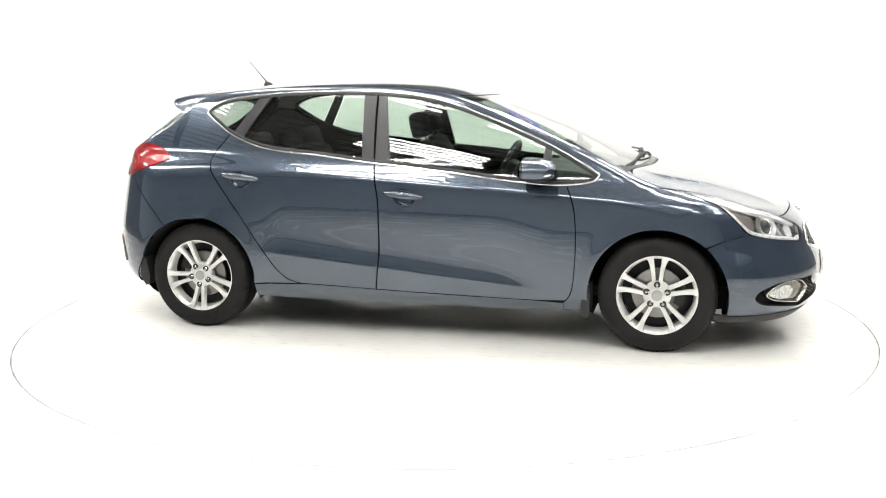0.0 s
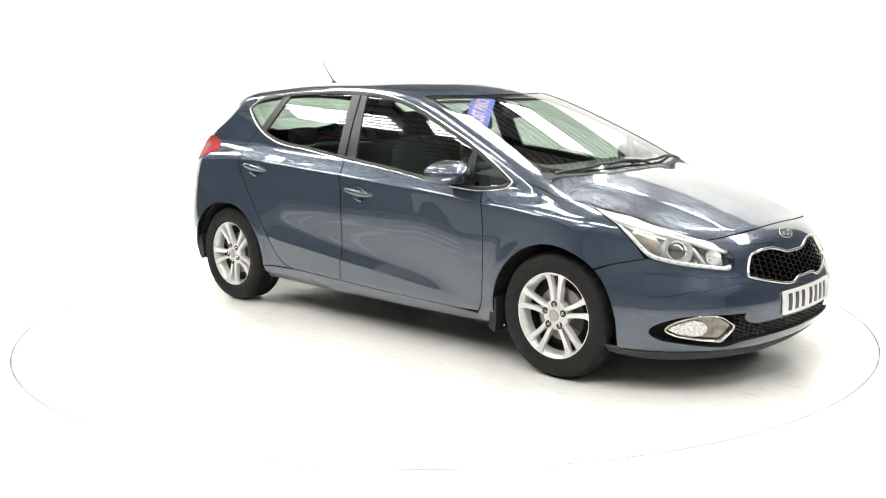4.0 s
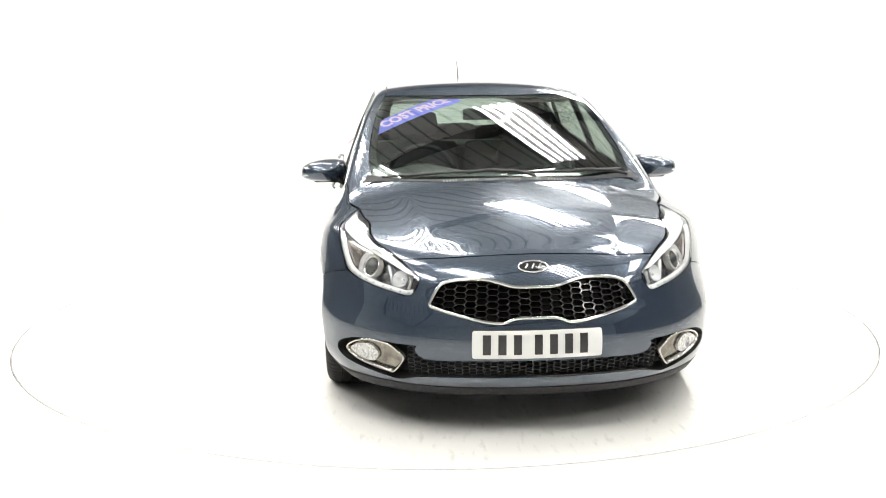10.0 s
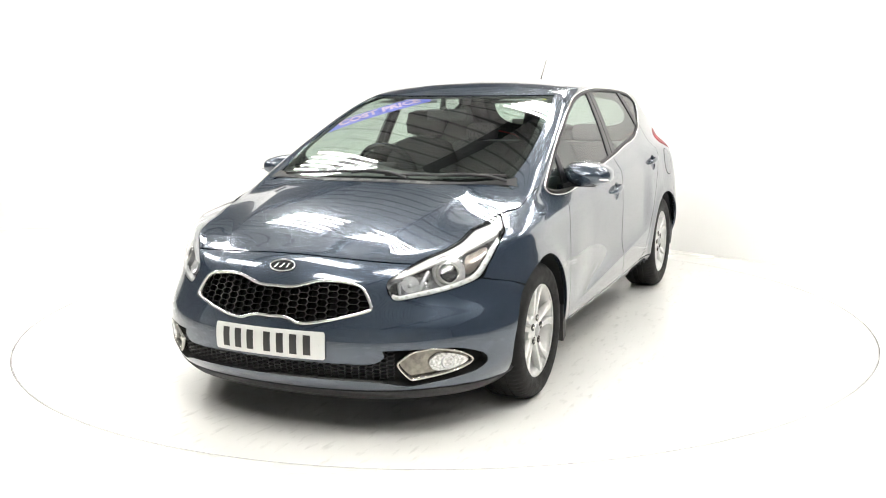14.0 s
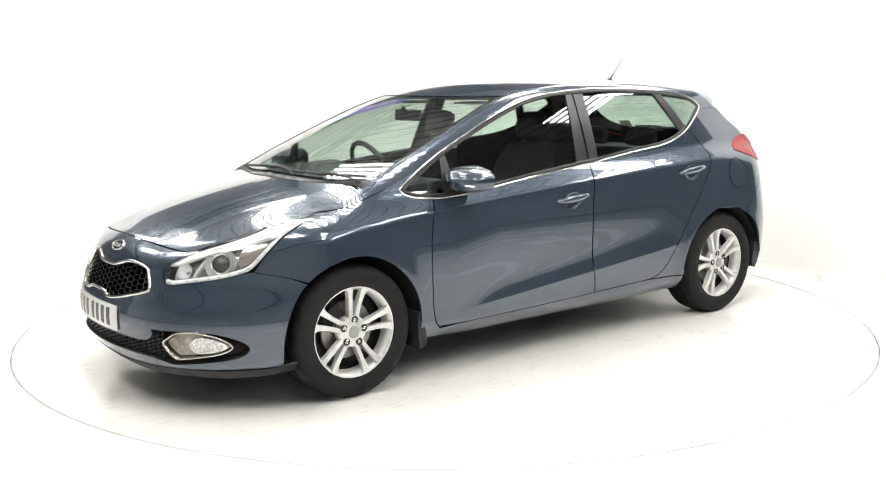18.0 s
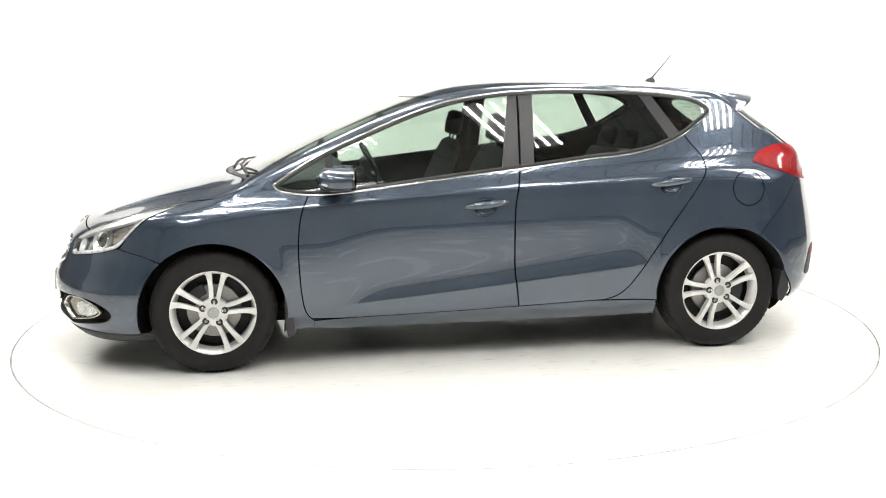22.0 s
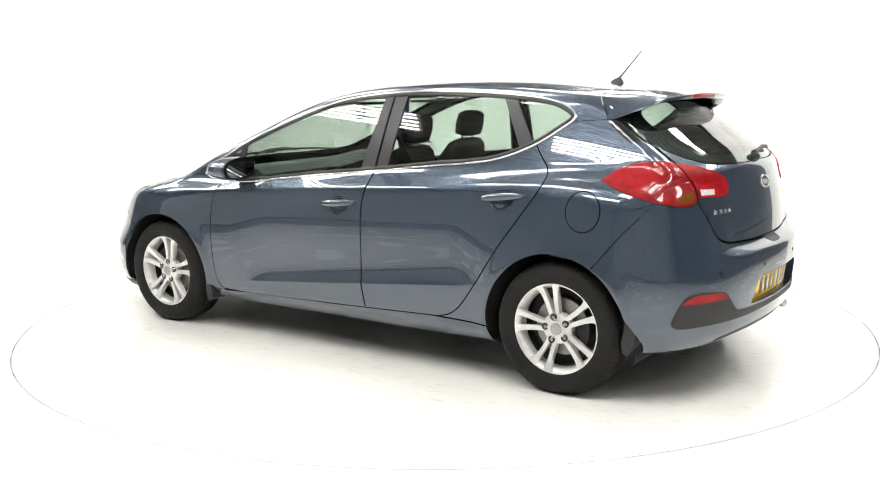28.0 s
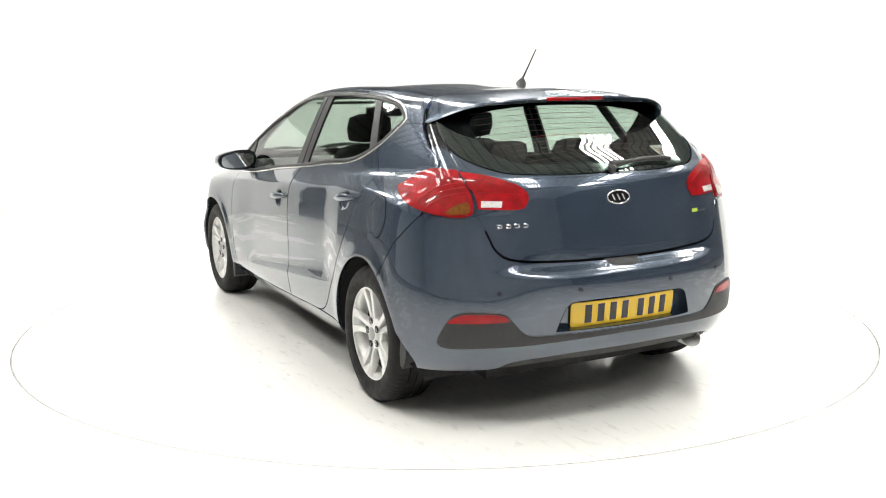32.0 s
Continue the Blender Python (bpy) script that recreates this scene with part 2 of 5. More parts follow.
def shell(chart, loop, holes=(), step=.03, lift=0.0, rim=.012, gap=.0019, ribs=()):
    """A panel of the skin as vertices, faces and corner normals. lift raises it off the skin; rim turns its edges inwards."""
    loops = [shrink(np.asarray(loop), gap)] + [shrink(np.asarray(h), -gap) for h in holes]
    flat, tris, rings = fill(loops, step, ribs)
    p = chart(flat)
    n = gradient(p)
    p = p + n * lift
    verts, faces, normals = list(map(tuple, p)), [], []
    for t in tris:
        faces.append(t)
        normals += [tuple(n[i]) for i in t]
    if rim:
        for ring in rings:
            mid = p[ring].mean(0)
            k = len(verts)
            verts += [tuple(p[i]) for i in ring] + [tuple(p[i] - n[i] * rim) for i in ring]
            m = len(ring)
            for j in range(m):
                j2 = (j + 1) % m
                e = p[ring[j2]] - p[ring[j]]
                s = np.cross(e, n[ring[j]])
                s = s / max(np.linalg.norm(s), 1e-9)
                faces.append((k + j, k + m + j, k + m + j2, k + j2))
                normals += [tuple(s)] * 4
    return verts, faces, normals


def mirrored(data):
    v, f, n = data
    out, k = [], 0
    for face in f:
        m = n[k:k + len(face)]
        k += len(face)
        out += [(a, -b, c) for a, b, c in reversed(m)]
    return [(a, -b, c) for a, b, c in v], [tuple(reversed(face)) for face in f], out


def link_mesh(name, data, material, parent=None, label=""):
    me = bpy.data.meshes.new(name)
    v, f, n = data
    if n:                                     # wind every face as its normals point
        q, k, f2, n2 = np.array(v), 0, [], []
        for face in f:
            m = n[k:k + len(face)]
            k += len(face)
            a, b, c = q[face[0]], q[face[1]], q[face[2]]
            u, w = b - a, c - a
            g = (u[1] * w[2] - u[2] * w[1], u[2] * w[0] - u[0] * w[2], u[0] * w[1] - u[1] * w[0])
            if sum(g[i] * (m[0][i] + m[1][i] + m[2][i]) for i in range(3)) < 0:
                face, m = face[::-1], m[::-1]
            f2.append(face)
            n2 += m
        f, n = f2, n2
    me.from_pydata(v, [], f)
    if n:
        me.polygons.foreach_set("use_smooth", [True] * len(me.polygons))
        me.normals_split_custom_set(n)
    me.materials.append(material)
    ob = new(name, me)
    ob.parent = parent
    if label:
        ob["label"] = label
    return ob


def part(name, bm, material, parent=None, label="", smooth=40):
    """Link a bmesh as one mesh object under a thing or part."""
    me = bpy.data.meshes.new(name)
    bmesh.ops.recalc_face_normals(bm, faces=bm.faces)
    bm.to_mesh(me)
    bm.free()
    me.materials.append(material)
    if smooth:
        me.polygons.foreach_set("use_smooth", [True] * len(me.polygons))
        me.set_sharp_from_angle(angle=radians(smooth))
    ob = new(name, me)
    ob.parent = parent
    if label:
        ob["label"] = label
    return ob


def box(bm, x0, x1, y0, y1, z0, z1, bevel=0.0, m=None):
    r = bmesh.ops.create_cube(bm, size=1)["verts"]
    for v in r:
        v.co = Vector((x0 + (v.co.x + .5) * (x1 - x0), y0 + (v.co.y + .5) * (y1 - y0), z0 + (v.co.z + .5) * (z1 - z0)))
    if bevel:
        es = list({e for v in r for e in v.link_edges})
        r = list({v for v in bmesh.ops.bevel(bm, geom=es, offset=bevel, segments=3, affect="EDGES", profile=.5)["verts"]} | {v for v in r if v.is_valid})
    if m:
        for v in r:
            v.co = m @ v.co
    return r


def lathe(bm, profile, n=48, m=None, closed=False):
    """A turned shape about the y axis from (radius, y) marks."""
    m = m or Matrix()
    rings = []
    for r, y in profile:
        rings.append([bm.verts.new(m @ Vector((r * math.cos(2 * math.pi * i / n), y, r * math.sin(2 * math.pi * i / n)))) for i in range(n)])
    pairs = list(zip(rings, rings[1:])) + ([(rings[-1], rings[0])] if closed else [])
    for a, b in pairs:
        for i in range(n):
            bm.faces.new((a[i], a[(i + 1) % n], b[(i + 1) % n], b[i]))
    return rings


def cap(bm, ring):
    return bm.faces.new(ring)


def tube(bm, pts, radius, n=8, ends=True):
    """A round bar along points; radius may be one for each."""
    pts = [Vector(p) for p in pts]
    rad = radius if isinstance(radius, (list, tuple)) else [radius] * len(pts)
    rings, up = [], Vector((0, 0, 1))
    for i, p in enumerate(pts):
        d = (pts[min(i + 1, len(pts) - 1)] - pts[max(i - 1, 0)]).normalized()
        s = d.cross(up if abs(d.z) < .95 else Vector((1, 0, 0))).normalized()
        u = s.cross(d)
        rings.append([bm.verts.new(p + (s * math.cos(2 * math.pi * k / n) + u * math.sin(2 * math.pi * k / n)) * rad[i]) for k in range(n)])
    for a, b in zip(rings, rings[1:]):
        for k in range(n):
            bm.faces.new((a[k], a[(k + 1) % n], b[(k + 1) % n], b[k]))
    if ends:
        cap(bm, rings[0])
        cap(bm, rings[-1][::-1])
    return rings


def strip(chart, line, wide, high, closed=False, lift=0.0, up=.002):
    """A rounded moulding that follows a line on the skin, as mesh data."""
    p = chart(np.asarray(line))
    n = gradient(p)
    t = np.roll(p, -1, 0) - np.roll(p, 1, 0)
    if not closed:
        t[0], t[-1] = p[1] - p[0], p[-1] - p[-2]
    s = np.cross(n, t)
    s /= np.maximum(np.linalg.norm(s, axis=1), 1e-9)[:, None]
    prof = [(-1, -up / max(high, 1e-6)), (-1, .45), (-.6, .9), (0, 1.0), (.6, .9), (1, .45), (1, -up / max(high, 1e-6))]
    tilt = [(-1, 0), (-1, .35), (-.5, .85), (0, 1), (.5, .85), (1, .35), (1, 0)]
    verts, faces, normals, k = [], [], [], len(prof)
    for i in range(len(p)):
        verts += [tuple(p[i] + s[i] * a * wide / 2 + n[i] * (b * high + lift)) for a, b in prof]
    vn = [[s[i] * a + n[i] * b for a, b in tilt] for i in range(len(p))]
    m = len(p) if closed else len(p) - 1
    for i in range(m):
        j = (i + 1) % len(p)
        for q in range(k - 1):
            faces.append((i * k + q, i * k + q + 1, j * k + q + 1, j * k + q))
            normals += [tuple(vn[a][b] / np.linalg.norm(vn[a][b])) for a, b in ((i, q), (i, q + 1), (j, q + 1), (j, q))]
    return verts, faces, normals


def pocket(chart, loop, depth, step=.03, bulge=0.0):
    """A recess behind an opening of the skin: its floor and walls, as mesh data."""
    flat, tris, rings = fill([np.asarray(loop)], step)
    p = chart(flat)
    n = gradient(p)
    floor = p - n * depth
    verts, faces = list(map(tuple, floor)), [tuple(t) for t in tris]
    ring, k = rings[0], len(floor)
    verts += [tuple(p[i] - n[i] * .001) for i in ring] + [tuple(floor[i]) for i in ring]
    m = len(ring)
    faces += [(k + j, k + (j + 1) % m, k + m + (j + 1) % m, k + m + j) for j in range(m)]
    return verts, faces, []


def both(name, data, material, parent, label=""):
    """The same part on the car's left and right."""
    return link_mesh(name, data, material, parent, label), link_mesh(name, mirrored(data), material, parent, label)


def to_side(p):
    return [(q[0], q[2]) for q in p]


def to_top(p):
    return [(q[0], q[1]) for q in p]


def to_slant(p):
    return [(q[0], (q[2] - q[1]) * math.sqrt(.5)) for q in p]


def to_nose(p):
    return [(math.atan2(q[1], q[0] - NOSE_AXIS), q[2]) for q in p]


def to_tail(p):
    return [(math.atan2(q[1], TAIL_AXIS - q[0]), q[2]) for q in p]


def whole(half):
    """A closed outline from its left half, which begins and ends on the middle line."""
    h = [tuple(p) for p in half]
    return h + [(-p[0], *p[1:]) for p in reversed(h) if abs(p[0]) > 1e-6]


def whole_top(half):
    h = [tuple(p) for p in half]
    return h + [(p[0], -p[1], *p[2:]) for p in reversed(h) if abs(p[1]) > 1e-6]

# ---- the studio ----
def floor_gloss(name, rough):
    """Glossy floor paint with scuffs and dull patches."""
    g = Mat(name, (.83, .82, .785), rough)
    wear = g.span(g.noise(9, 6, (1, 3.2, 1)), 0, 1, .57, .72)
    g.link(g.mix(wear, (.83, .82, .785), (.70, .69, .655)), "Base Color")
    g.link(g.span(g.noise(2.6, 5), rough * .6, rough * 2.2), "Roughness")
    return g.bump(240, .00005).m


floor_mat = floor_gloss("white_floor_paint", .15)
table_mat = floor_gloss("white_turntable_paint", .10)
wall_mat = Mat("white_wall_paint", (.86, .855, .84), .7).mottle(.7, .015).bump(90, .0002).m
trim_mat = Mat("worn_edge_trim", (.19, .19, .187), .5, .0).mottle(6, .4).m
seam_mat = Mat("dark_seam", (.36, .36, .35), .8).mottle(9, .5).m
clad_mat = Mat("pale_grey_wall_cladding", (.28, .28, .28), .55).mottle(1.2, .06).m
roof_mat = Mat("grey_metal_roof_sheet", (.58, .58, .57), .6).mottle(1.5, .08).m
rib_mat = Mat("grey_roof_rib", (.24, .24, .24), .6).mottle(3, .1).m
joint_mat = Mat("grey_wall_joint", (.15, .15, .15), .7).mottle(3, .1).m
beam_mat = Mat("dark_steel_beam", (.07, .07, .075), .6).mottle(5, .2).m
front_mat = Mat("pale_hall_wall", (.62, .62, .60), .7).mottle(.6, .12).m
far_mat = Mat("dim_grey_hall_wall", (.13, .13, .135), .8).mottle(.6, .2).m
tube_glow = glow_mat("fluorescent_tube", (1.0, .985, .95), 38.5)
tray_mat = Mat("grey_lamp_tray", (.16, .16, .16), .5).m


def quad_sheet(name, corners, material, kind="structure", label="", category=""):
    me = bpy.data.meshes.new(name)
    me.from_pydata(corners, [], [tuple(range(len(corners)))])
    me.materials.append(material)
    return tagged(new(name, me), label, category, "", kind)


def slab(name, x0, x1, y0, y1, z0, z1, material, label, category):
    bm = bmesh.new()
    box(bm, x0, x1, y0, y1, z0, z1)
    return tagged(part(name, bm, material, smooth=0), label, category, "", "structure")


ROOM = (-6.0, 5.6, -10.2, 3.93)          # left, right, behind, back
WALL_HIGH, ROOF_HIGH = 2.35, 4.5


def build_floor():
    n, r, v, f = 256, TABLE_RADIUS + .0012, [], []
    x0, x1, y0, y1 = ROOM[0], ROOM[1], -7.6, ROOM[3]
    for i in range(n):
        a = 2 * math.pi * i / n
        c, s = math.cos(a), math.sin(a)
        k = min((x1 if c > 0 else x0) / c if abs(c) > 1e-9 else 1e9, (y1 if s > 0 else y0) / s if abs(s) > 1e-9 else 1e9)
        v += [(r * c, r * s, 0), (k * c, k * s, 0), (r * c, r * s, -.05)]
    for corner in ((x1, y1), (x0, y1), (x0, y0), (x1, y0)):
        a = math.atan2(corner[1], corner[0]) % (2 * math.pi)
        i = round(a / (2 * math.pi) * n) % n
        v[3 * i + 1] = (*corner, 0)
    for i in range(n):
        j = (i + 1) % n
        f += [(3 * i, 3 * i + 1, 3 * j + 1, 3 * j), (3 * i + 2, 3 * i, 3 * j, 3 * j + 2)]
    me = bpy.data.meshes.new("floor")
    me.from_pydata(v, [], f)
    me.materials.append(floor_mat)
    tagged(new("floor", me), "glossy white painted studio floor round the turntable", "floor", "", "structure")
    quad_sheet("floor_pit", [(-2.7, -2.7, -.05), (2.7, -2.7, -.05), (2.7, 2.7, -.05), (-2.7, 2.7, -.05)], seam_mat, label="dark pit floor below the turntable seam", category="floor")


def build_walls():
    x0, x1, y0, y1 = ROOM
    h = WALL_HIGH
    # the white shell: a straight back, and a right one that stands at a slant; both sides are open towards the hall
    line = [(x0 + .1, y1), (RIGHT_A[0], RIGHT_A[1]), (RIGHT_B[0], RIGHT_B[1])]
    v, f = [], []
    for x, y in line:
        v += [(x, y, 0), (x, y, h)]
    for i in range(len(line) - 1):
        f.append((2 * i, 2 * i + 2, 2 * i + 3, 2 * i + 1))
    me = bpy.data.meshes.new("wall_white")
    me.from_pydata(v, [], f)
    me.materials.append(wall_mat)
    ob = tagged(new("wall_white", me), "seamless white painted studio wall round the turntable", "wall", "", "structure")
    mod = ob.modifiers.new("thick", "SOLIDIFY")
    mod.thickness, mod.offset = .12, 1.0
    H = ROOF_HIGH
    slab("wall_hall_back", x0 - 3, x1 + 3.2, y1 + 2.6, y1 + 2.8, 0, H, clad_mat, "pale grey clad hall wall behind the studio shell", "wall")
    for k in range(10):
        slab("trim", x0 - 3, x1 + 3.2, y1 + 2.57, y1 + 2.6, 2.2 + .24 * k, 2.225 + .24 * k, joint_mat, "dark horizontal joint of the wall cladding", "trim")
    slab("wall_hall_front", x0 - 3, x1 + 3.2, y0 - .2, y0, 0, H, front_mat, "pale painted hall wall behind the camera", "wall")
    slab("wall_hall_left", x0 - 3.2, x0 - 3, -1.2, y1 + 2.6, 0, H, far_mat, "dim grey hall wall beyond the studio shell", "wall")
    # unseen front piece of the left wall, made pale to brighten the doors
    slab("wall_hall_left_front", x0 - 3.2, x0 - 3, y0, -1.2, 0, H, front_mat, "unseen pale wall piece added to brighten the doors' reflections", "wall")
    slab("wall_hall_right", x1 + 3, x1 + 3.2, y0, y1 + 2.6, 0, H, far_mat, "dim grey hall wall beyond the studio shell", "wall")
    slab("floor_hall", x0 - 3, x1 + 3, y0, y1 + 2.6, -.12, -.06, far_mat, "grey concrete hall floor outside the studio", "floor")


# the lamps and roof sheets run at a slant of 34 degrees to the camera


def slant_place(u, v):
    """A place on the plan: u along the lamps, v across them."""
    return .56 * u + .83 * v, -.83 * u + .56 * v


def build_roof():
    v, f, x, wide = [], [], -15.0, 14.0
    while x < 15:                             # ribbed sheets
        for dx, dz in ((0, 0), (.235, 0), (.240, .03), (.262, .03), (.267, 0)):
            v += [(x + dx, -wide, ROOF_HIGH - dz), (x + dx, wide, ROOF_HIGH - dz)]
        x += .267
    for i in range(len(v) // 2 - 1):
        f.append((2 * i, 2 * i + 1, 2 * i + 3, 2 * i + 2))
    me = bpy.data.meshes.new("ceiling")
    me.from_pydata(v, [], f)
    me.materials.append(roof_mat)
    me.materials.append(rib_mat)
    for p in me.polygons:
        p.material_index = int(p.index % 5 in (1, 2, 3))
    ob = tagged(new("ceiling", me), "grey ribbed metal hall roof seen in the paint", "ceiling", "", "structure")
    ob.matrix_basis = pose(0, -3, 0, 0, 0, 34)
    for y in (-7.4, -2.6, 2.2, 7.0):
        bm = bmesh.new()
        box(bm, -13, 13, y - .09, y + .09, ROOF_HIGH - .32, ROOF_HIGH - .30)
        box(bm, -13, 13, y - .012, y + .012, ROOF_HIGH - .30, ROOF_HIGH - .04)
        ob = tagged(part("roof_beam", bm, beam_mat, smooth=0), "dark steel roof beam under the hall roof", "beam", "", "structure")
        ob.matrix_basis = pose(0, -1, 0, 0, 0, 34)


def lamp_fixture():
    lamp = tagged(new("ceiling_light"), "grey tray lamp with five bright fluorescent tubes", "ceiling light", "tube lamps under the hall roof")
    bm = bmesh.new()
    box(bm, -.30, .30, -.80, .80, .05, .08)
    for x in (-.30, .28):
        box(bm, x, x + .02, -.80, .80, 0, .05)
    part("tray", bm, tray_mat, lamp, smooth=0)
    for i in range(5):
        bm = bmesh.new()
        x = (i - 2) * .115
        tube(bm, [(x, -.76, .025), (x, .76, .025)], .020, 8)
        part("tube", bm, tube_glow, lamp, "bright white fluorescent tube")
    for y in (-.6, .6):
        bm = bmesh.new()
        tube(bm, [(0, y, .07), (0, y, ROOF_HIGH - LAMP_HIGH)], .006, 6)
        part("hanger", bm, beam_mat, lamp)
    return lamp


LAMP_HIGH = 3.6


def build_lights():
    first = lamp_fixture()
    # u -5.2 and -3.5 are extra, unseen lamps that brighten the back wall's left
    places = [(u, 1.66) for u in (-.75, 1.5, 3.8, 6.1)] + [(u, 3.6) for u in (-2.0, .2, 2.4)] + [(u, -.5) for u in (-2.5, -.35, 3.5, 5.8)] + [(u, -2.15) for u in (-5.2, -3.0, .4, 2.55)] + [(u, -3.7) for u in (-3.5, -1.35, 1.8)]
    for i, (u, v) in enumerate(places):
        x, y = slant_place(u, v)
        m = pose(x, y, LAMP_HIGH, 0, 0, 34)
        if i == 0:
            first.matrix_basis = m
        else:
            copy_thing(first, m)


def build_turntable():
    bm = bmesh.new()
    rings = [[bm.verts.new((r * math.cos(2 * math.pi * i / 256), r * math.sin(2 * math.pi * i / 256), z)) for i in range(256)]
             for r, z in ((TABLE_RADIUS - .003, -.045), (TABLE_RADIUS - .003, -.0015), (TABLE_RADIUS - .0045, 0))]
    for a, b in zip(rings, rings[1:]):
        for i in range(256):
            bm.faces.new((a[i], a[(i + 1) % 256], b[(i + 1) % 256], b[i]))
    bm.faces.new(rings[-1])
    table = tagged(part("turntable", bm, table_mat, smooth=0), "round white painted turntable flush with the studio floor", "turntable")
    bm = bmesh.new()
    rings = [[bm.verts.new((r * math.cos(2 * math.pi * i / 256), r * math.sin(2 * math.pi * i / 256), .0006)) for i in range(256)] for r in (TABLE_RADIUS - .0085, TABLE_RADIUS - .005)]
    for i in range(256):
        bm.faces.new((rings[0][i], rings[1][i], rings[1][(i + 1) % 256], rings[0][(i + 1) % 256]))
    part("edge_trim", bm, trim_mat, table, "thin worn metal edge ring", 0)
    return table


RIGHT_A, RIGHT_B = (.45, 3.93), (3.62, .575)
build_floor()
build_walls()
build_roof()
build_lights()
turntable = build_turntable()

# ---- the car ----
car = tagged(new("car"), "blue-grey metallic five-door hatchback on a white turntable", "car")
WHEEL_X, WHEEL_Z, ARCH = 1.342, .312, .368

belt = [(1.024, .940, 1), (.997, .910), (.927, .894), (.830, .887), (.733, .890), (.560, .903), (.394, .922), (.104, .956), (-.187, .984), (-.351, 1.001), (-.624, 1.034),
        (-.780, 1.047), (-.918, 1.066), (-1.038, 1.098), (-1.163, 1.151), (-1.263, 1.215), (-1.327, 1.262)]
cant = [(-1.334, 1.283), (-1.312, 1.307), (-1.264, 1.334), (-1.202, 1.353), (-1.090, 1.369), (-.989, 1.378), (-.798, 1.389), (-.499, 1.396), (-.339, 1.393), (-.192, 1.385), (-.044, 1.369),
        (.103, 1.343), (.249, 1.301), (.400, 1.247), (.550, 1.187), (.706, 1.121), (.836, 1.055), (.936, .998), (1.010, .952)]
front_cut = [(.851, .888), (.886, .808), (.905, .702), (.910, .554), (.899, .373), (.880, .292), (.853, .257)]
low_cut = [(.677, .252), (.380, .258), (.080, .266), (-.223, .276), (-.473, .285), (-.640, .290)]
mid_cut = [(-.226, .276), (-.217, .350), (-.208, .425), (-.203, .526), (-.204, .680), (-.209, .803), (-.231, .918), (-.247, .990)]
rear_cut = [(-.697, .294), (-.761, .313), (-.813, .350), (-.861, .406), (-.936, .511), (-1.044, .673), (-1.124, .780), (-1.199, .883), (-1.240, .945), (-1.256, .998), (-1.246, 1.045), (-1.205, 1.095), (-1.163, 1.151)]


def sharp(p):
    return (p[0], p[1], 1)


def stretch(line, x0, x1):
    """The marks of a line between two places along the car."""
    return [p[:2] for p in line if min(x0, x1) < p[0] < max(x0, x1)]


def arch_arc(cx, a0, a1, r=ARCH, n=26):
    return [(cx + r * math.cos(radians(a0 + (a1 - a0) * i / n)), WHEEL_Z - .012 + r * math.sin(radians(a0 + (a1 - a0) * i / n))) for i in range(n + 1)]


def seg(points):
    p = list(points)
    return [sharp(p[0])] + [tuple(q[:2]) for q in p[1:-1]] + [sharp(p[-1])]


# lamp outlines round the nose and the tail
head_loop = [(1.235, .860, 1), (1.09, .838), (.976, .820), (.870, .789), (.77, .760), (.69, .739), (.61, .711), (.555, .685), (.505, .657),
             (.492, .632), (.503, .598), (.530, .577), (.62, .587), (.72, .600), (.82, .618), (.905, .644), (.965, .700), (1.01, .745), (1.066, .793), (1.14, .826)]
head_top = head_loop[0:9]
head_low = head_loop[9:]

# hood, seen from above
head_edge_top = to_top(from_nose(np.array([p[:2] for p in head_top])))
hood_side = [(1.317, .762), (1.211, .765)]
hood_half = [(2.052, 0), (2.050, .12), (2.043, .23), (2.020, .38), (1.996, .48), sharp(head_edge_top[6])] + head_edge_top[5:0:-1] + [sharp(head_edge_top[0])] + hood_side[:1] + [(1.207, .764, 1), (1.185, .60), (1.236, .40), (1.286, .22), (1.300, 0)]
hood_loop = dense(whole_top(hood_half))
crease_x = np.arange(1.23, 2.0, .016)
hood_ribs = [np.c_[crease_x, s * (hood_crease(crease_x) + d)] for s in (1, -1) for d in (-.014, -.005, .003, .010, .022, .040)]
hood = link_mesh("hood", shell(from_top, hood_loop, step=.026, gap=.0018, ribs=hood_ribs), paint, car)
link_mesh("edge_seal", shell(from_top, hood_loop, step=.06, lift=-.010, rim=0, gap=-.010), seal_black, hood, "black rubber edge seal")

# side panels
fender_top = to_side(from_top(np.array([head_edge_top[0], *hood_side, (1.105, .776), (1.040, .781)])))
head_back = to_side(from_nose(np.array([p[:2] for p in head_loop[15:]])))
bumper_cut = [(1.790, .636), (1.670, .607), (1.585, .579)]
fender_loop = seg(fender_top) + [sharp(belt[0])] + [p[:2] for p in belt[1:4]] + seg(front_cut) + [(.842, .246, 1), (.842, .200, 1), (.992, .190, 1)] + \
    arch_arc(WHEEL_X, 197, 49) + seg(bumper_cut[::-1]) + head_back[1:]
both("front_wing", shell(from_side, dense(fender_loop), step=.028, gap=.0016), paint, car)
door1 = dense(seg(front_cut) + low_cut[:3] + seg(mid_cut) + stretch(belt, -.24, .84)[::-1])
door2 = dense(seg(mid_cut[::-1]) + low_cut[4:] + rear_cut[:-1] + [sharp(rear_cut[-1])] + stretch(belt, -1.16, -.25)[::-1])
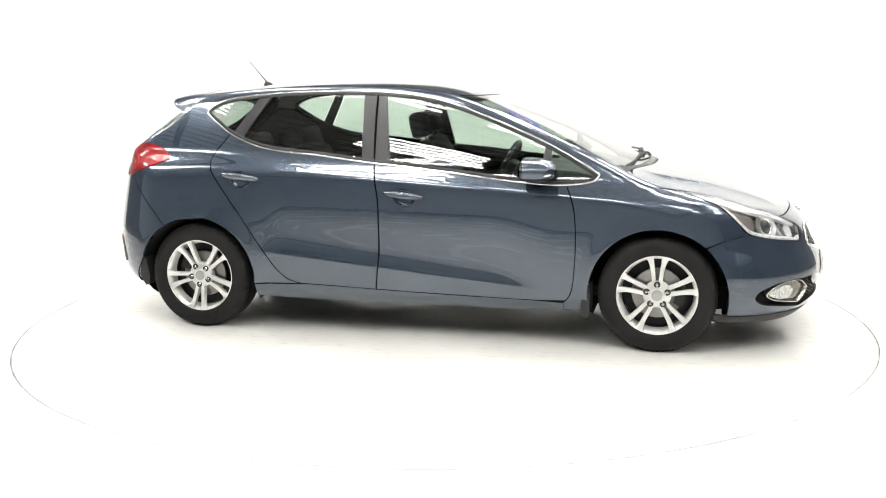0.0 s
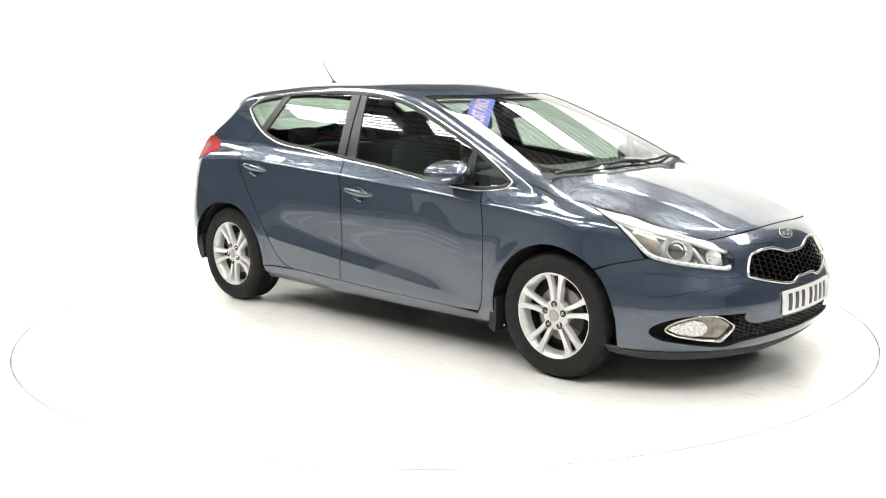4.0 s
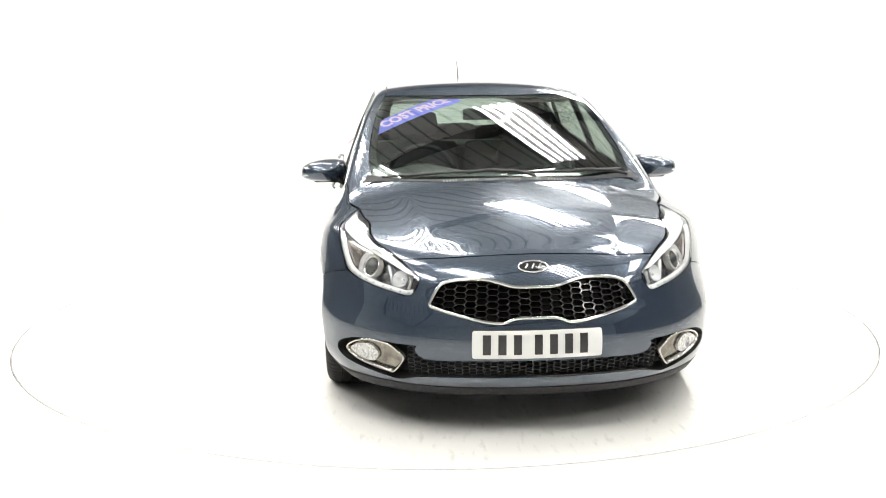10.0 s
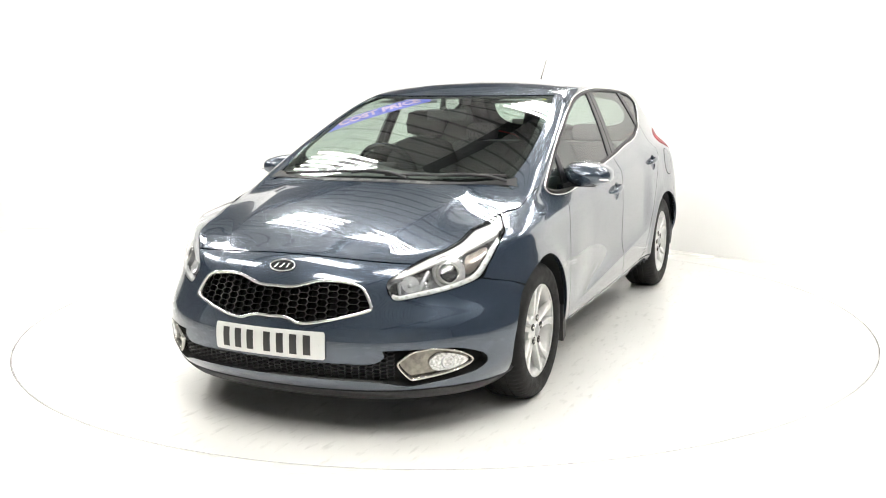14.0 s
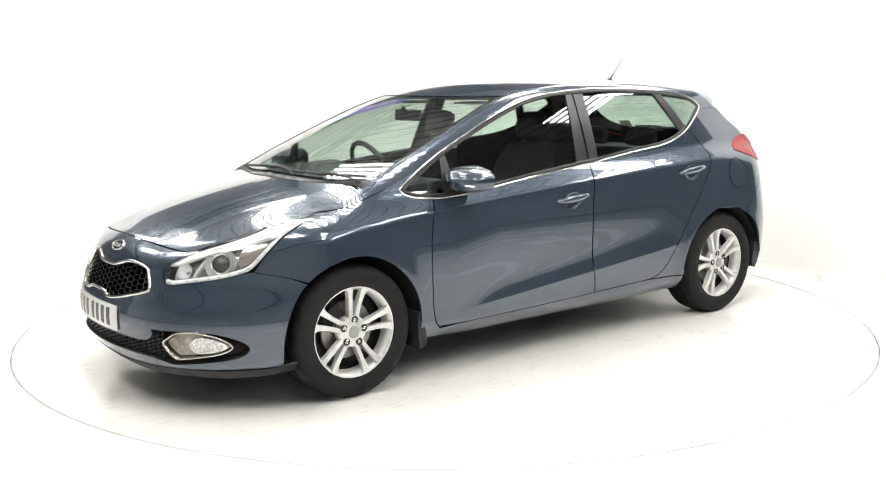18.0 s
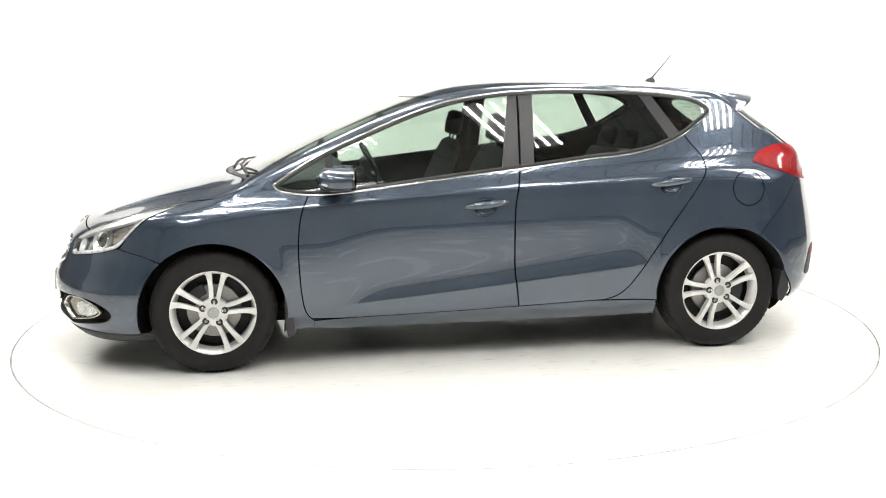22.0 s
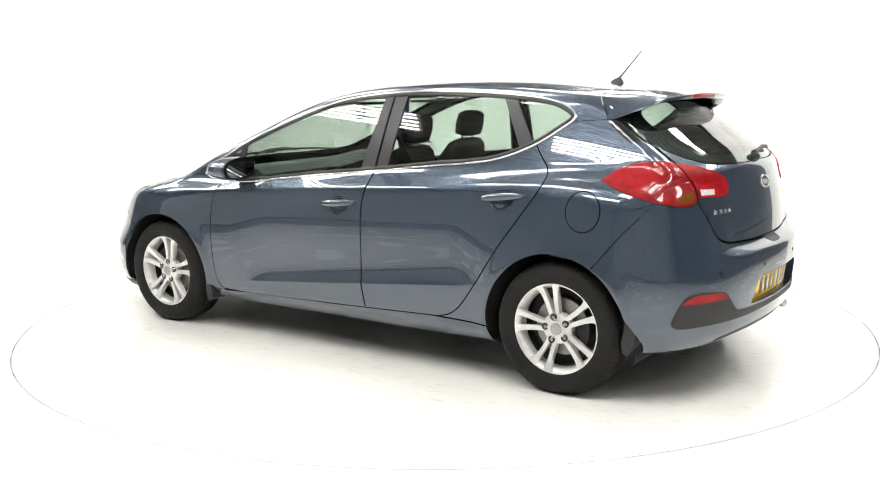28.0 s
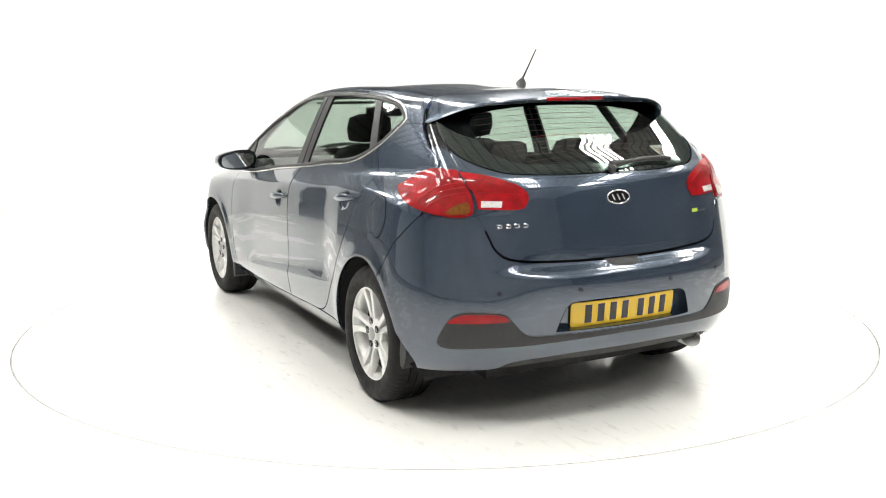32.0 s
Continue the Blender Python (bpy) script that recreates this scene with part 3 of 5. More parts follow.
def grip_bowl(x0, x1, z0, z1, grow=1.0):
    """The outline of the hand recess behind a door handle."""
    cx, cz, tilt = (x0 + x1) / 2, (z0 + z1) / 2 - .012, (z1 - z0) / (x1 - x0)
    return np.array([(cx + .060 * grow * math.cos(t), cz + tilt * .060 * math.cos(t) + (.043 if math.sin(t) > 0 else .046) * grow * math.sin(t)) for t in np.linspace(0, 2 * math.pi, 41)[:-1]])


GRIP_FRONT, GRIP_REAR = (.066, -.172, .810, .830), (-.934, -1.173, .895, .919)


def sealed(name, chart, loop, material, step=.028, ribs=(), holes=()):
    """A closing panel with the black rubber seal behind its edges."""
    made = both(name, shell(chart, loop, holes, step=step, ribs=ribs, gap=.0042), material, car)
    wide = [h.mean(0) + (h - h.mean(0)) * 1.2 for h in holes]
    seal = shell(chart, loop, wide, step=.05, lift=-.009, rim=0, gap=-.008)
    for ob, data in zip(made, (seal, mirrored(seal))):
        link_mesh("edge_seal", data, seal_black, ob, "black rubber edge seal")
    return made


def crease_ribs(x0, x1):
    """Lines that hold the sharp crease low on the doors, and the soft one at the shoulder."""
    xs = np.arange(min(x0, x1), max(x0, x1), .014)
    return [np.c_[xs, .388 - .0955 * xs + d] for d in (-.004, 0, .004, .012)] + [np.c_[xs, shoulder(xs) + d] for d in (-.010, .0, .010)]


doors1 = sealed("front_door", from_side, door1, paint, ribs=crease_ribs(.875, -.19), holes=[grip_bowl(*GRIP_FRONT)])
doors2 = sealed("rear_door", from_side, door2, paint, ribs=crease_ribs(-.228, -.84)[:4] + crease_ribs(-.25, -1.23)[4:], holes=[grip_bowl(*GRIP_REAR)])
sill_loop = dense([(.842, .244, 1)] + low_cut + [(-.70, .288), (-.86, .284), (-.975, .278, 1), (-.985, .195, 1), (-.6, .186), (0, .186), (.6, .186), (.842, .196, 1)])
both("sill", shell(from_side, sill_loop, step=.03, gap=.0010), paint, car)

# tail outlines
hatch_side = [(.735, 1.150), (.690, 1.100), (.655, 1.060), (.624, 1.010), (.608, .950), (.604, .905), (.580, .865), (.561, .825), (.536, .771), (.498, .737), (.450, .722), (.387, .713), (.243, .706), (.0, .702)]
glass_side = [(-1.470, .602), (-1.570, .632), (-1.687, .640), (-1.756, .617), (-1.832, .560), (-1.9, .476), (-1.946, .341), (-1.969, .2), (-1.976, 0)]
bumper_back = [(-1.776, .910), (-1.724, .845), (-1.665, .778), (-1.588, .684), (-1.5315, .6155)]
quarter_loop = seg(rear_cut) + [sharp(p) if i == 1 else p for i, p in enumerate(belt[-2:])] + [(-1.40, 1.263), (-1.490, 1.268, 1), (-1.523, 1.235), (-1.594, 1.182), (-1.66, 1.150), (-1.713, 1.128, 1)] + \
    [(-1.740, 1.050), (-1.765, .970)] + seg(bumper_back) + arch_arc(-WHEEL_X, 121, 5) + [(-.980, .281, 1), (-.86, .289), (-.72, .293)]
both("rear_quarter_panel", shell(from_side, dense(quarter_loop), step=.028, gap=.0020), paint, car)

# roof rail with the windscreen pillar
screen_side = [(1.105, .655), (.95, .664), (.75, .653), (.55, .630), (.35, .598), (.190, .562)]
roof_edge = [(.05, .552), (-.3, .546), (-.8, .546), (-1.2, .552), (-1.405, .560)]
rail_inner = to_slant(from_top(np.array([(1.200, .700), (1.170, .655)] + screen_side + roof_edge)))
rail_outer = to_slant(from_side(np.array([p[:2] for p in ([(-1.490, 1.268), (-1.40, 1.263), (-1.327, 1.262)] + cant + [belt[0]])])))
rail_low = to_slant(from_top(np.array([(1.105, .776), (1.207, .764)])))
rail_loop = [sharp(rail_inner[0])] + rail_inner[1:-1] + [sharp(rail_inner[-1])] + [sharp(rail_outer[0])] + rail_outer[1:3] + rail_outer[3:-1] + [sharp(rail_outer[-1])] + [rail_low[0], sharp(rail_low[1])]
both("roof_rail", shell(from_slant, dense(rail_loop), step=.025, gap=.0006), paint, car)

roof_half = [(.292, 0), (.285, .2), (.255, .38), (.192, .560, 1)] + roof_edge[:-1] + [(-1.402, .558, 1), (-1.408, .3), (-1.41, 0)]
link_mesh("roof", shell(from_top, dense(whole_top(roof_half)), step=.035), paint, car)
screen_half = [(1.262, 0), (1.250, .2), (1.215, .40), (1.155, .58), (1.105, .652)] + screen_side[1:-1] + [(.194, .558, 1), (.257, .38), (.287, .2), (.294, 0)]
screen_hole = dense(whole_top([(1.215, 0), (1.205, .2), (1.165, .40), (1.105, .56), (1.05, .610), (.90, .628), (.75, .618), (.55, .595), (.37, .565), (.255, .525), (.300, .36), (.325, .2), (.330, .0)]))
link_mesh("screen_border", shell(from_top, dense(whole_top(screen_half)), [screen_hole], step=.035, lift=-.006, rim=0, gap=0), gloss_black, car, "black printed border of the windscreen")
link_mesh("windscreen", shell(from_top, dense(whole_top(screen_half)), step=.035, lift=-.003, rim=.004), screen_glass, car, "laminated windscreen with a sloping banner")

# hatch
glass_half = [(-1.452, 0), (-1.452, .3), (-1.455, .585, 1)] + glass_side
heater_mat = Mat("brown_heater_print", (.20, .10, .08), .5).m
rear_glass = link_mesh("rear_window", shell(from_top, dense(whole_top(glass_half)), step=.035, lift=-.002, rim=.004), dark_glass, car, "tinted tailgate window")
frit_hole = dense(whole_top([(-1.560, 0), (-1.560, .3), (-1.575, .46), (-1.66, .500), (-1.76, .492), (-1.84, .430), (-1.89, .330), (-1.915, .2), (-1.925, 0)]))
link_mesh("window_border", shell(from_top, dense(whole_top(glass_half)), [frit_hole], step=.025, lift=-.011, rim=0, gap=0), gloss_black, car, "black printed border of the tailgate window")
for k in range(10):
    x = -1.585 - .033 * k
    w = .47 - .012 * max(0, k - 5) ** 1.6
    link_mesh("heater_line", strip(from_top, np.c_[np.full(21, x), np.linspace(-w, w, 21)] - np.c_[.10 * np.linspace(-w, w, 21) ** 2 * -1, np.zeros(21)], .0022, .0006, lift=-.0065, up=.0), heater_mat, rear_glass, "thin heater wire")
side_out = to_slant(from_side(np.array([(-1.43, 1.250), (-1.50, 1.225), (-1.58, 1.165), (-1.66, 1.120), (-1.72, 1.090)])))
side_in = to_slant(from_top(np.array([(-1.78, .570), (-1.70, .595), (-1.58, .585), (-1.45, .560)])))
both("window_flank", shell(from_slant, dense([(*p, 1) for p in side_out + side_in]), step=.025, lift=-.016, rim=0, gap=0), gloss_black, car, "black filler beside the tailgate window")
glass_low = to_tail(from_top(np.array(glass_side[2:])))
hatch_half = [(0, glass_low[-1][1])] + glass_low[-2:0:-1] + [sharp(glass_low[0])] + hatch_side
hatch = link_mesh("tailgate", shell(from_tail, dense(whole(hatch_half)), step=.028, gap=.0036), paint, car)

link_mesh("edge_seal", shell(from_tail, dense(whole(hatch_half)), step=.05, lift=-.010, rim=0, gap=-.010), seal_black, hatch, "black rubber edge seal")

# bumpers
arch_back = to_tail(from_side(np.array([(-1.5315, .6155)] + arch_arc(-WHEEL_X, 121, 163, n=8)[1:])))
lamp_under = to_tail(from_side(np.array([(-1.776, .907), (-1.724, .845), (-1.665, .778), (-1.588, .684)])))
rear_half = [(p[0], p[1] - .004) for p in hatch_side[::-1][:-7]] + [(.584, .860), (.632, .893, 1), (.69, .897), (.75, .902)] + lamp_under + [sharp(arch_back[0])] + arch_back[1:] + [(.845, .30), (.835, .252, 1), (.74, .250), (.60, .256), (.528, .266), (.470, .296), (.272, .318), (0, .322)]
plate_hole = dense(whole([(0, .545), (.200, .545), (.262, .535), (.285, .500), (.312, .425, 1), (0, .422)]))
rear_bumper = link_mesh("rear_bumper", shell(from_tail, dense(whole(rear_half)), [plate_hole], step=.028, gap=.0028, ribs=[np.c_[np.arange(-.46, .461, .02), np.full(47, z)] for z in (.652, .661, .669, .678, .688)]), paint, car)
arch_front = to_nose(from_side(np.array(arch_arc(WHEEL_X, 48, -12, n=12))))
bump_top = to_nose(from_top(np.array([(2.0535, 0), (2.0515, .12), (2.0445, .23), (2.0215, .38), (1.9975, .48)])))
bump_cut = to_nose(from_side(np.array(bumper_cut)))
front_half = bump_top + [sharp(head_loop[6])] + [p[:2] for p in head_loop[7:15]] + [(.905, .637, 1)] + bump_cut[1:-1] + [sharp(arch_front[0])] + arch_front[1:-1] + [sharp(arch_front[-1])] + [(1.02, .214), (.8, .210), (.55, .208), (.3, .207), (0, .207)]
grille_loop = dense(whole([(0, .620), (.060, .620), (.100, .624), (.150, .637), (.205, .649), (.270, .651), (.340, .645), (.392, .630), (.418, .592), (.432, .548), (.405, .534), (.330, .515), (.260, .499), (.185, .485), (.130, .483), (.100, .494), (.060, .501), (0, .500)]), .012)
intake_loop = dense(whole([(0, .330), (.25, .330), (.40, .328), (.450, .336), (.478, .362), (.470, .384, 1), (.56, .384), (.65, .385), (.75, .378), (.82, .362), (.885, .335), (.900, .300), (.845, .268), (.74, .250), (.64, .236), (.56, .228), (.48, .246), (.40, .254), (.25, .258), (0, .258)]), .014)
front_bumper = link_mesh("front_bumper", shell(from_nose, dense(whole(front_half)), [grille_loop, intake_loop], step=.026, gap=.0016), paint, car)
link_mesh("front_lip", shell(from_nose, dense(whole([(0, .205), (.3, .205), (.55, .206), (.8, .208), (1.02, .212), (1.1, .222, 1), (1.09, .176), (.8, .162), (.4, .157), (0, .156)])), step=.02, lift=.002), black_plastic, car, "black lower lip")
link_mesh("grille_recess", pocket(from_nose, grille_loop, .06), liner, car)
link_mesh("intake_recess", pocket(from_nose, intake_loop, .05), liner, car)
link_mesh("plate_recess", pocket(from_tail, plate_hole, .045), paint, car)

# painted seats of the tail lamps
both("lamp_seat", shell(from_tail, dense([(.574, .836), (.58, 1.0), (.66, 1.10), (.74, 1.16), (.84, 1.17), (.98, 1.06), (1.06, .97), (.98, .86), (.80, .86), (.66, .842)]), step=.03, lift=-.007, rim=0, gap=0), paint, car)

# side glass
def glazed(name, loop, label):
    return both(name, shell(from_side, dense(loop), step=.03, lift=-.004, rim=.003), side_glass, car, label)


glazed("front_window", [(.700, .905, 1)] + stretch(belt, -.12, .69) + [(-.150, .984, 1), (-.212, 1.372, 1)] + stretch(cant, -.19, .70) + [(.722, 1.098, 1)], "tinted front door window")
glazed("rear_window_glass", [(-.325, .999, 1)] + stretch(belt, -1.06, -.34) + [(-1.085, 1.116, 1), (-.925, 1.372, 1)] + stretch(cant, -.92, -.36) + [(-.352, 1.385, 1)], "tinted rear door window")
glazed("quarter_window", [(-1.150, 1.150, 1), (-1.255, 1.214), (-1.316, 1.262), (-1.322, 1.283), (-1.298, 1.306), (-1.250, 1.330), (-1.19, 1.348), (-1.09, 1.360), (-1.000, 1.366, 1)], "small fixed quarter window")
glazed("corner_window", [(.775, .903, 1), (.830, .898), (.927, .905), (.985, .920), (1.000, .938), (.930, .990), (.836, 1.045), (.760, 1.078, 1)], "small fixed corner window ahead of the mirror")

# black pillars between the windows
both("door_pillar", shell(from_side, dense([(-.150, .990, 1), (-.213, 1.382, 1), (-.264, 1.391, 1), (-.243, .994, 1)]), step=.03, lift=.001), pillar_black, car, "black door pillar cover")
both("door_pillar_rear", shell(from_side, dense([(-.252, .994, 1), (-.272, 1.391, 1), (-.352, 1.390, 1), (-.325, 1.002, 1)]), step=.03, lift=.001), pillar_black, car, "black door pillar cover")
both("pillar_seal", shell(from_side, dense([(-.160, .985, 1), (-.222, 1.386, 1), (-.342, 1.392, 1), (-.315, .998, 1)]), step=.04, lift=-.005, rim=0, gap=0), seal_black, car, "black rubber between the doors")
both("quarter_bar", shell(from_side, dense([(-1.085, 1.118, 1), (-.925, 1.376, 1), (-.998, 1.374, 1), (-1.150, 1.148, 1)]), step=.03, lift=.001), pillar_black, car, "black bar between the rear windows")
both("mirror_bar", shell(from_side, dense([(.700, .903, 1), (.722, 1.104, 1), (.760, 1.086, 1), (.775, .900, 1)]), step=.03, lift=.001), pillar_black, car, "black bar behind the corner window")
window_ring = dense(belt + cant, .018)
both("window_seal", strip(from_side, shrink(window_ring, .014), .018, .003, True), black_plastic, car, "black window seal")
both("window_chrome", strip(from_side, shrink(window_ring, .001), .0105, .005, True), chrome, car, "bright chrome window surround")

# dark body under the skin
def build_core():
    bm = bmesh.new()
    box(bm, -1.85, 1.95, -.55, .55, .19, .30)
    box(bm, -.95, .93, -.78, .78, .19, .26)
    part("underbody", bm, under, car, smooth=0)
    for s, n in ((1, "front"), (-1, "rear")):
        for side in (1, -1):
            bm = bmesh.new()
            a, b = [], []
            for i in range(25):
                t = radians(-25 + 230 * i / 24)
                x, z = s * WHEEL_X + (ARCH + .012) * math.cos(t), max(.17, WHEEL_Z - .012 + (ARCH + .012) * math.sin(t))
                lip = min(.872, float(from_side(np.array([(x, z)]))[0][1]) - .014)
                for row, y in ((a, lip), (b, .50)):
                    row.append(bm.verts.new((x, side * y, z)))
            for i in range(24):
                bm.faces.new((a[i], a[i + 1], b[i + 1], b[i]))
            bm.faces.new(b)
            part("wheel_housing", bm, liner, car)


build_core()


# ---- wheels: hub at the origin, outer face towards +y ----
def spoke_loft(bm, rows):
    """A bar lofted through rows of four-cornered sections."""
    rings = [[bm.verts.new(p) for p in row] for row in rows]
    for a, b in zip(rings, rings[1:]):
        for k in range(len(a)):
            bm.faces.new((a[k], a[(k + 1) % len(a)], b[(k + 1) % len(a)], b[k]))
    bm.faces.new(rings[0][::-1])
    bm.faces.new(rings[-1])


def build_wheel():
    wheel = bpy.data.meshes.new("wheel")
    bm = bmesh.new()
    lathe(bm, [(.208, -.005), (.2165, -.002), (.2165, -.012), (.206, -.018), (.199, -.026), (.193, -.048), (.1885, -.072)], 72)
    lathe(bm, [(.0, -.012), (.034, -.012), (.036, -.015), (.052, -.017), (.069, -.022), (.075, -.030), (.075, -.06)], 40)
    return bm


def spoke(bm, s):
    rows = []
    for r, ang, w, y, d in ((.045, 24, .012, -.021, .030), (.060, 17, .0125, -.021, .032), (.085, 12.2, .0120, -.022, .034), (.13, 10.6, .0125, -.020, .034), (.160, 10.4, .0135, -.017, .032), (.178, 10.6, .0150, -.015, .030), (.192, 11.0, .0170, -.012, .026), (.200, 11.6, .021, -.010, .022), (.209, 12.0, .0230, -.007, .020)):
        t = radians(90 + s * ang)
        c, n = Vector((math.cos(t), 0, math.sin(t))), Vector((-math.sin(t), 0, math.cos(t)))
        p = c * r
        rows.append([p - n * w + Vector((0, y - .007, 0)), p - n * (w * .78) + Vector((0, y, 0)), p + n * (w * .78) + Vector((0, y, 0)), p + n * w + Vector((0, y - .007, 0)),
                     p + n * (w * .80) + Vector((0, y - d, 0)), p - n * (w * .80) + Vector((0, y - d, 0))])
    spoke_loft(bm, rows)


def tyre(bm):
    r, w = WHEEL_Z + .004, .205
    prof = [(.2125, -.006), (.218, .004), (.232, .010), (.255, .0135), (.275, .012), (.294, .004), (.306, -.010), (r - .004, -.022), (r - .0012, -.034)]
    for g in (.062, .100, .138):                     # long grooves of the tread
        prof += [(r, -g + .0045), (r - .007, -g + .003), (r - .007, -g - .003), (r, -g - .0045)]
    prof += [(r - .0012, -w + .034), (r - .004, -w + .022), (.300, -w + .004), (.27, -w - .008), (.23, -w - .004), (.2125, -w + .012)]
    rings = lathe(bm, prof, 216)
    for ring in rings:                               # notches between the shoulder blocks
        y, rad = ring[0].co.y, math.hypot(ring[0].co.x, ring[0].co.z)
        if rad > .303 and (y > -.05 or y < -w + .05):
            for v in ring[::3]:
                v.co.x, v.co.z = v.co.x * (1 - .0035 / rad), v.co.z * (1 - .0035 / rad)


# inner rim and backing disc, coloured dark for the shade behind the spokes
def barrel(bm):
    lathe(bm, [(.201, -.029), (.196, -.045), (.190, -.10), (.200, -.17), (.214, -.185)], 60)
    lathe(bm, [(.04, -.125), (.189, -.120)], 48)


def disc(bm):
    lathe(bm, [(.030, -.055), (.068, -.055), (.070, -.075), (.135, -.076), (.137, -.079), (.137, -.095), (.06, -.096)], 48)


def caliper(bm, sign):
    rows = []
    for i in range(7):
        t = radians((150 if sign > 0 else 10) + 5 + 9 * i)
        c = Vector((math.cos(t), 0, math.sin(t)))
        rows.append([c * .095 + Vector((0, -.052, 0)), c * .15 + Vector((0, -.055, 0)), c * .15 + Vector((0, -.13, 0)), c * .095 + Vector((0, -.13, 0))])
    spoke_loft(bm, rows)


cap_mat = Mat("grey_cap", (.40, .41, .41), .35, .4).mottle(140, .2).m
nut_mat = Mat("chromed_wheel_nut", (.50, .49, .47), .20, 1.0).m
well_shade_mat = Mat("nut_well_shade", (.05, .05, .05), .5).m


def place_wheels():
    meshes = {}

    def get(name, maker, material, smooth=35):
        bm = bmesh.new()
        r = maker(bm)
        if r is not None:
            bm.free()
            bm = r
        ob = part(name, bm, material, None, "", smooth)
        meshes[name] = ob.data
        bpy.data.objects.remove(ob)

    get("wheel", lambda bm: build_wheel(), alloy)
    get("spoke_a", lambda bm: spoke(bm, -1), alloy, 50)
    get("spoke_b", lambda bm: spoke(bm, 1), alloy, 50)
    get("tyre", tyre, rubber)
    get("brake_disc", disc, steel)
    get("barrel", barrel, dark_metal)
    get("centre_cap", lambda bm: (lathe(bm, [(.001, -.006), (.012, -.0064), (.026, -.0075), (.0295, -.010), (.030, -.02)], 32), None)[1], cap_mat)
    get("caliper_front", lambda bm: caliper(bm, -1), dark_metal)
    get("caliper_rear", lambda bm: caliper(bm, 1), dark_metal)
    bm = bmesh.new()
    lathe(bm, [(.001, .006), (.007, .0055), (.0100, .003), (.0110, -.006)], 6)
    bolt = part("wheel_nut", bm, nut_mat, None, "", 20)
    meshes["wheel_nut"] = bolt.data
    bpy.data.objects.remove(bolt)
    # dark dish laid on the hub, its colour painting the shade of a nut recess
    get("nut_well", lambda bm: (lathe(bm, [(.0175, .0022), (.0165, -.0015), (.0105, -.0020), (.001, -.0020)], 20), None)[1], well_shade_mat)
    for sx in (1, -1):
        for sy in (1, -1):
            turn = {(1, 1): -7, (-1, 1): 13, (1, -1): 0, (-1, -1): 28}[(sx, sy)]
            rz = 0 if sy > 0 else 180
            w = new("wheel", meshes["wheel"])
            w.parent = car
            w["label"] = "silver five-double-spoke alloy wheel"
            w.matrix_basis = pose(sx * WHEEL_X, sy * .872, WHEEL_Z, 0, 0, rz) @ pose(0, 0, 0, 0, turn, 0)
            for name in ("tyre", "barrel", "brake_disc", "centre_cap"):
                o = new(name, meshes[name])
                o.parent = w
            cal = new("brake_caliper", meshes["caliper_front" if (sx > 0) == (sy > 0) else "caliper_rear"])
            cal.parent = w
            cal.matrix_basis = pose(0, 0, 0, 0, -turn, 0)
            for i in range(5):
                t = radians(90 + 72 * i)
                for name in ("spoke_a", "spoke_b"):
                    o = new("spoke", meshes[name])
                    o.parent = w
                    o.matrix_basis = pose(0, 0, 0, 0, -72 * i, 0)
                o = new("nut_well", meshes["nut_well"])
                o.parent = w
                o.matrix_basis = Matrix.Translation((.057 * math.cos(t), -.0145, .057 * math.sin(t)))
                o = new("wheel_nut", meshes["wheel_nut"])
                o.parent = w
                o.matrix_basis = Matrix.Translation((.057 * math.cos(t), -.0145, .057 * math.sin(t)))


place_wheels()


# ---- lamps ----
def on_skin(chart, a, b, depth=0.0):
    """A frame on the skin: place, sunk by depth, with its y axis outwards."""
    p = chart(np.array([(a, b)]))
    n = gradient(p)[0]
    y = Vector(n)
    x = y.cross(Vector((0, 0, 1))).normalized()
    z = x.cross(y)
    m = Matrix((x, y, z)).transposed().to_4x4()
    m.translation = Vector(p[0]) - y * depth
    return m


FLIP = Matrix.Diagonal((1, -1, 1, 1))


def both_bm(name, build, material, parents, label="", smooth=40):
    """A built part for the left, and its mirror image for the right."""
    made = []
    for i, parent in enumerate(parents):
        bm = bmesh.new()
        build(bm)
        if i:
            bmesh.ops.transform(bm, matrix=FLIP, verts=bm.verts)
            bmesh.ops.reverse_faces(bm, faces=bm.faces)
        made.append(part(name, bm, material, parent, label, smooth))
    return made


def ellipse(a, b, ra, rb, n=28):
    return np.array([(a + ra * math.cos(2 * math.pi * i / n), b + rb * math.sin(2 * math.pi * i / n)) for i in range(n)])


CARS = (car, car)


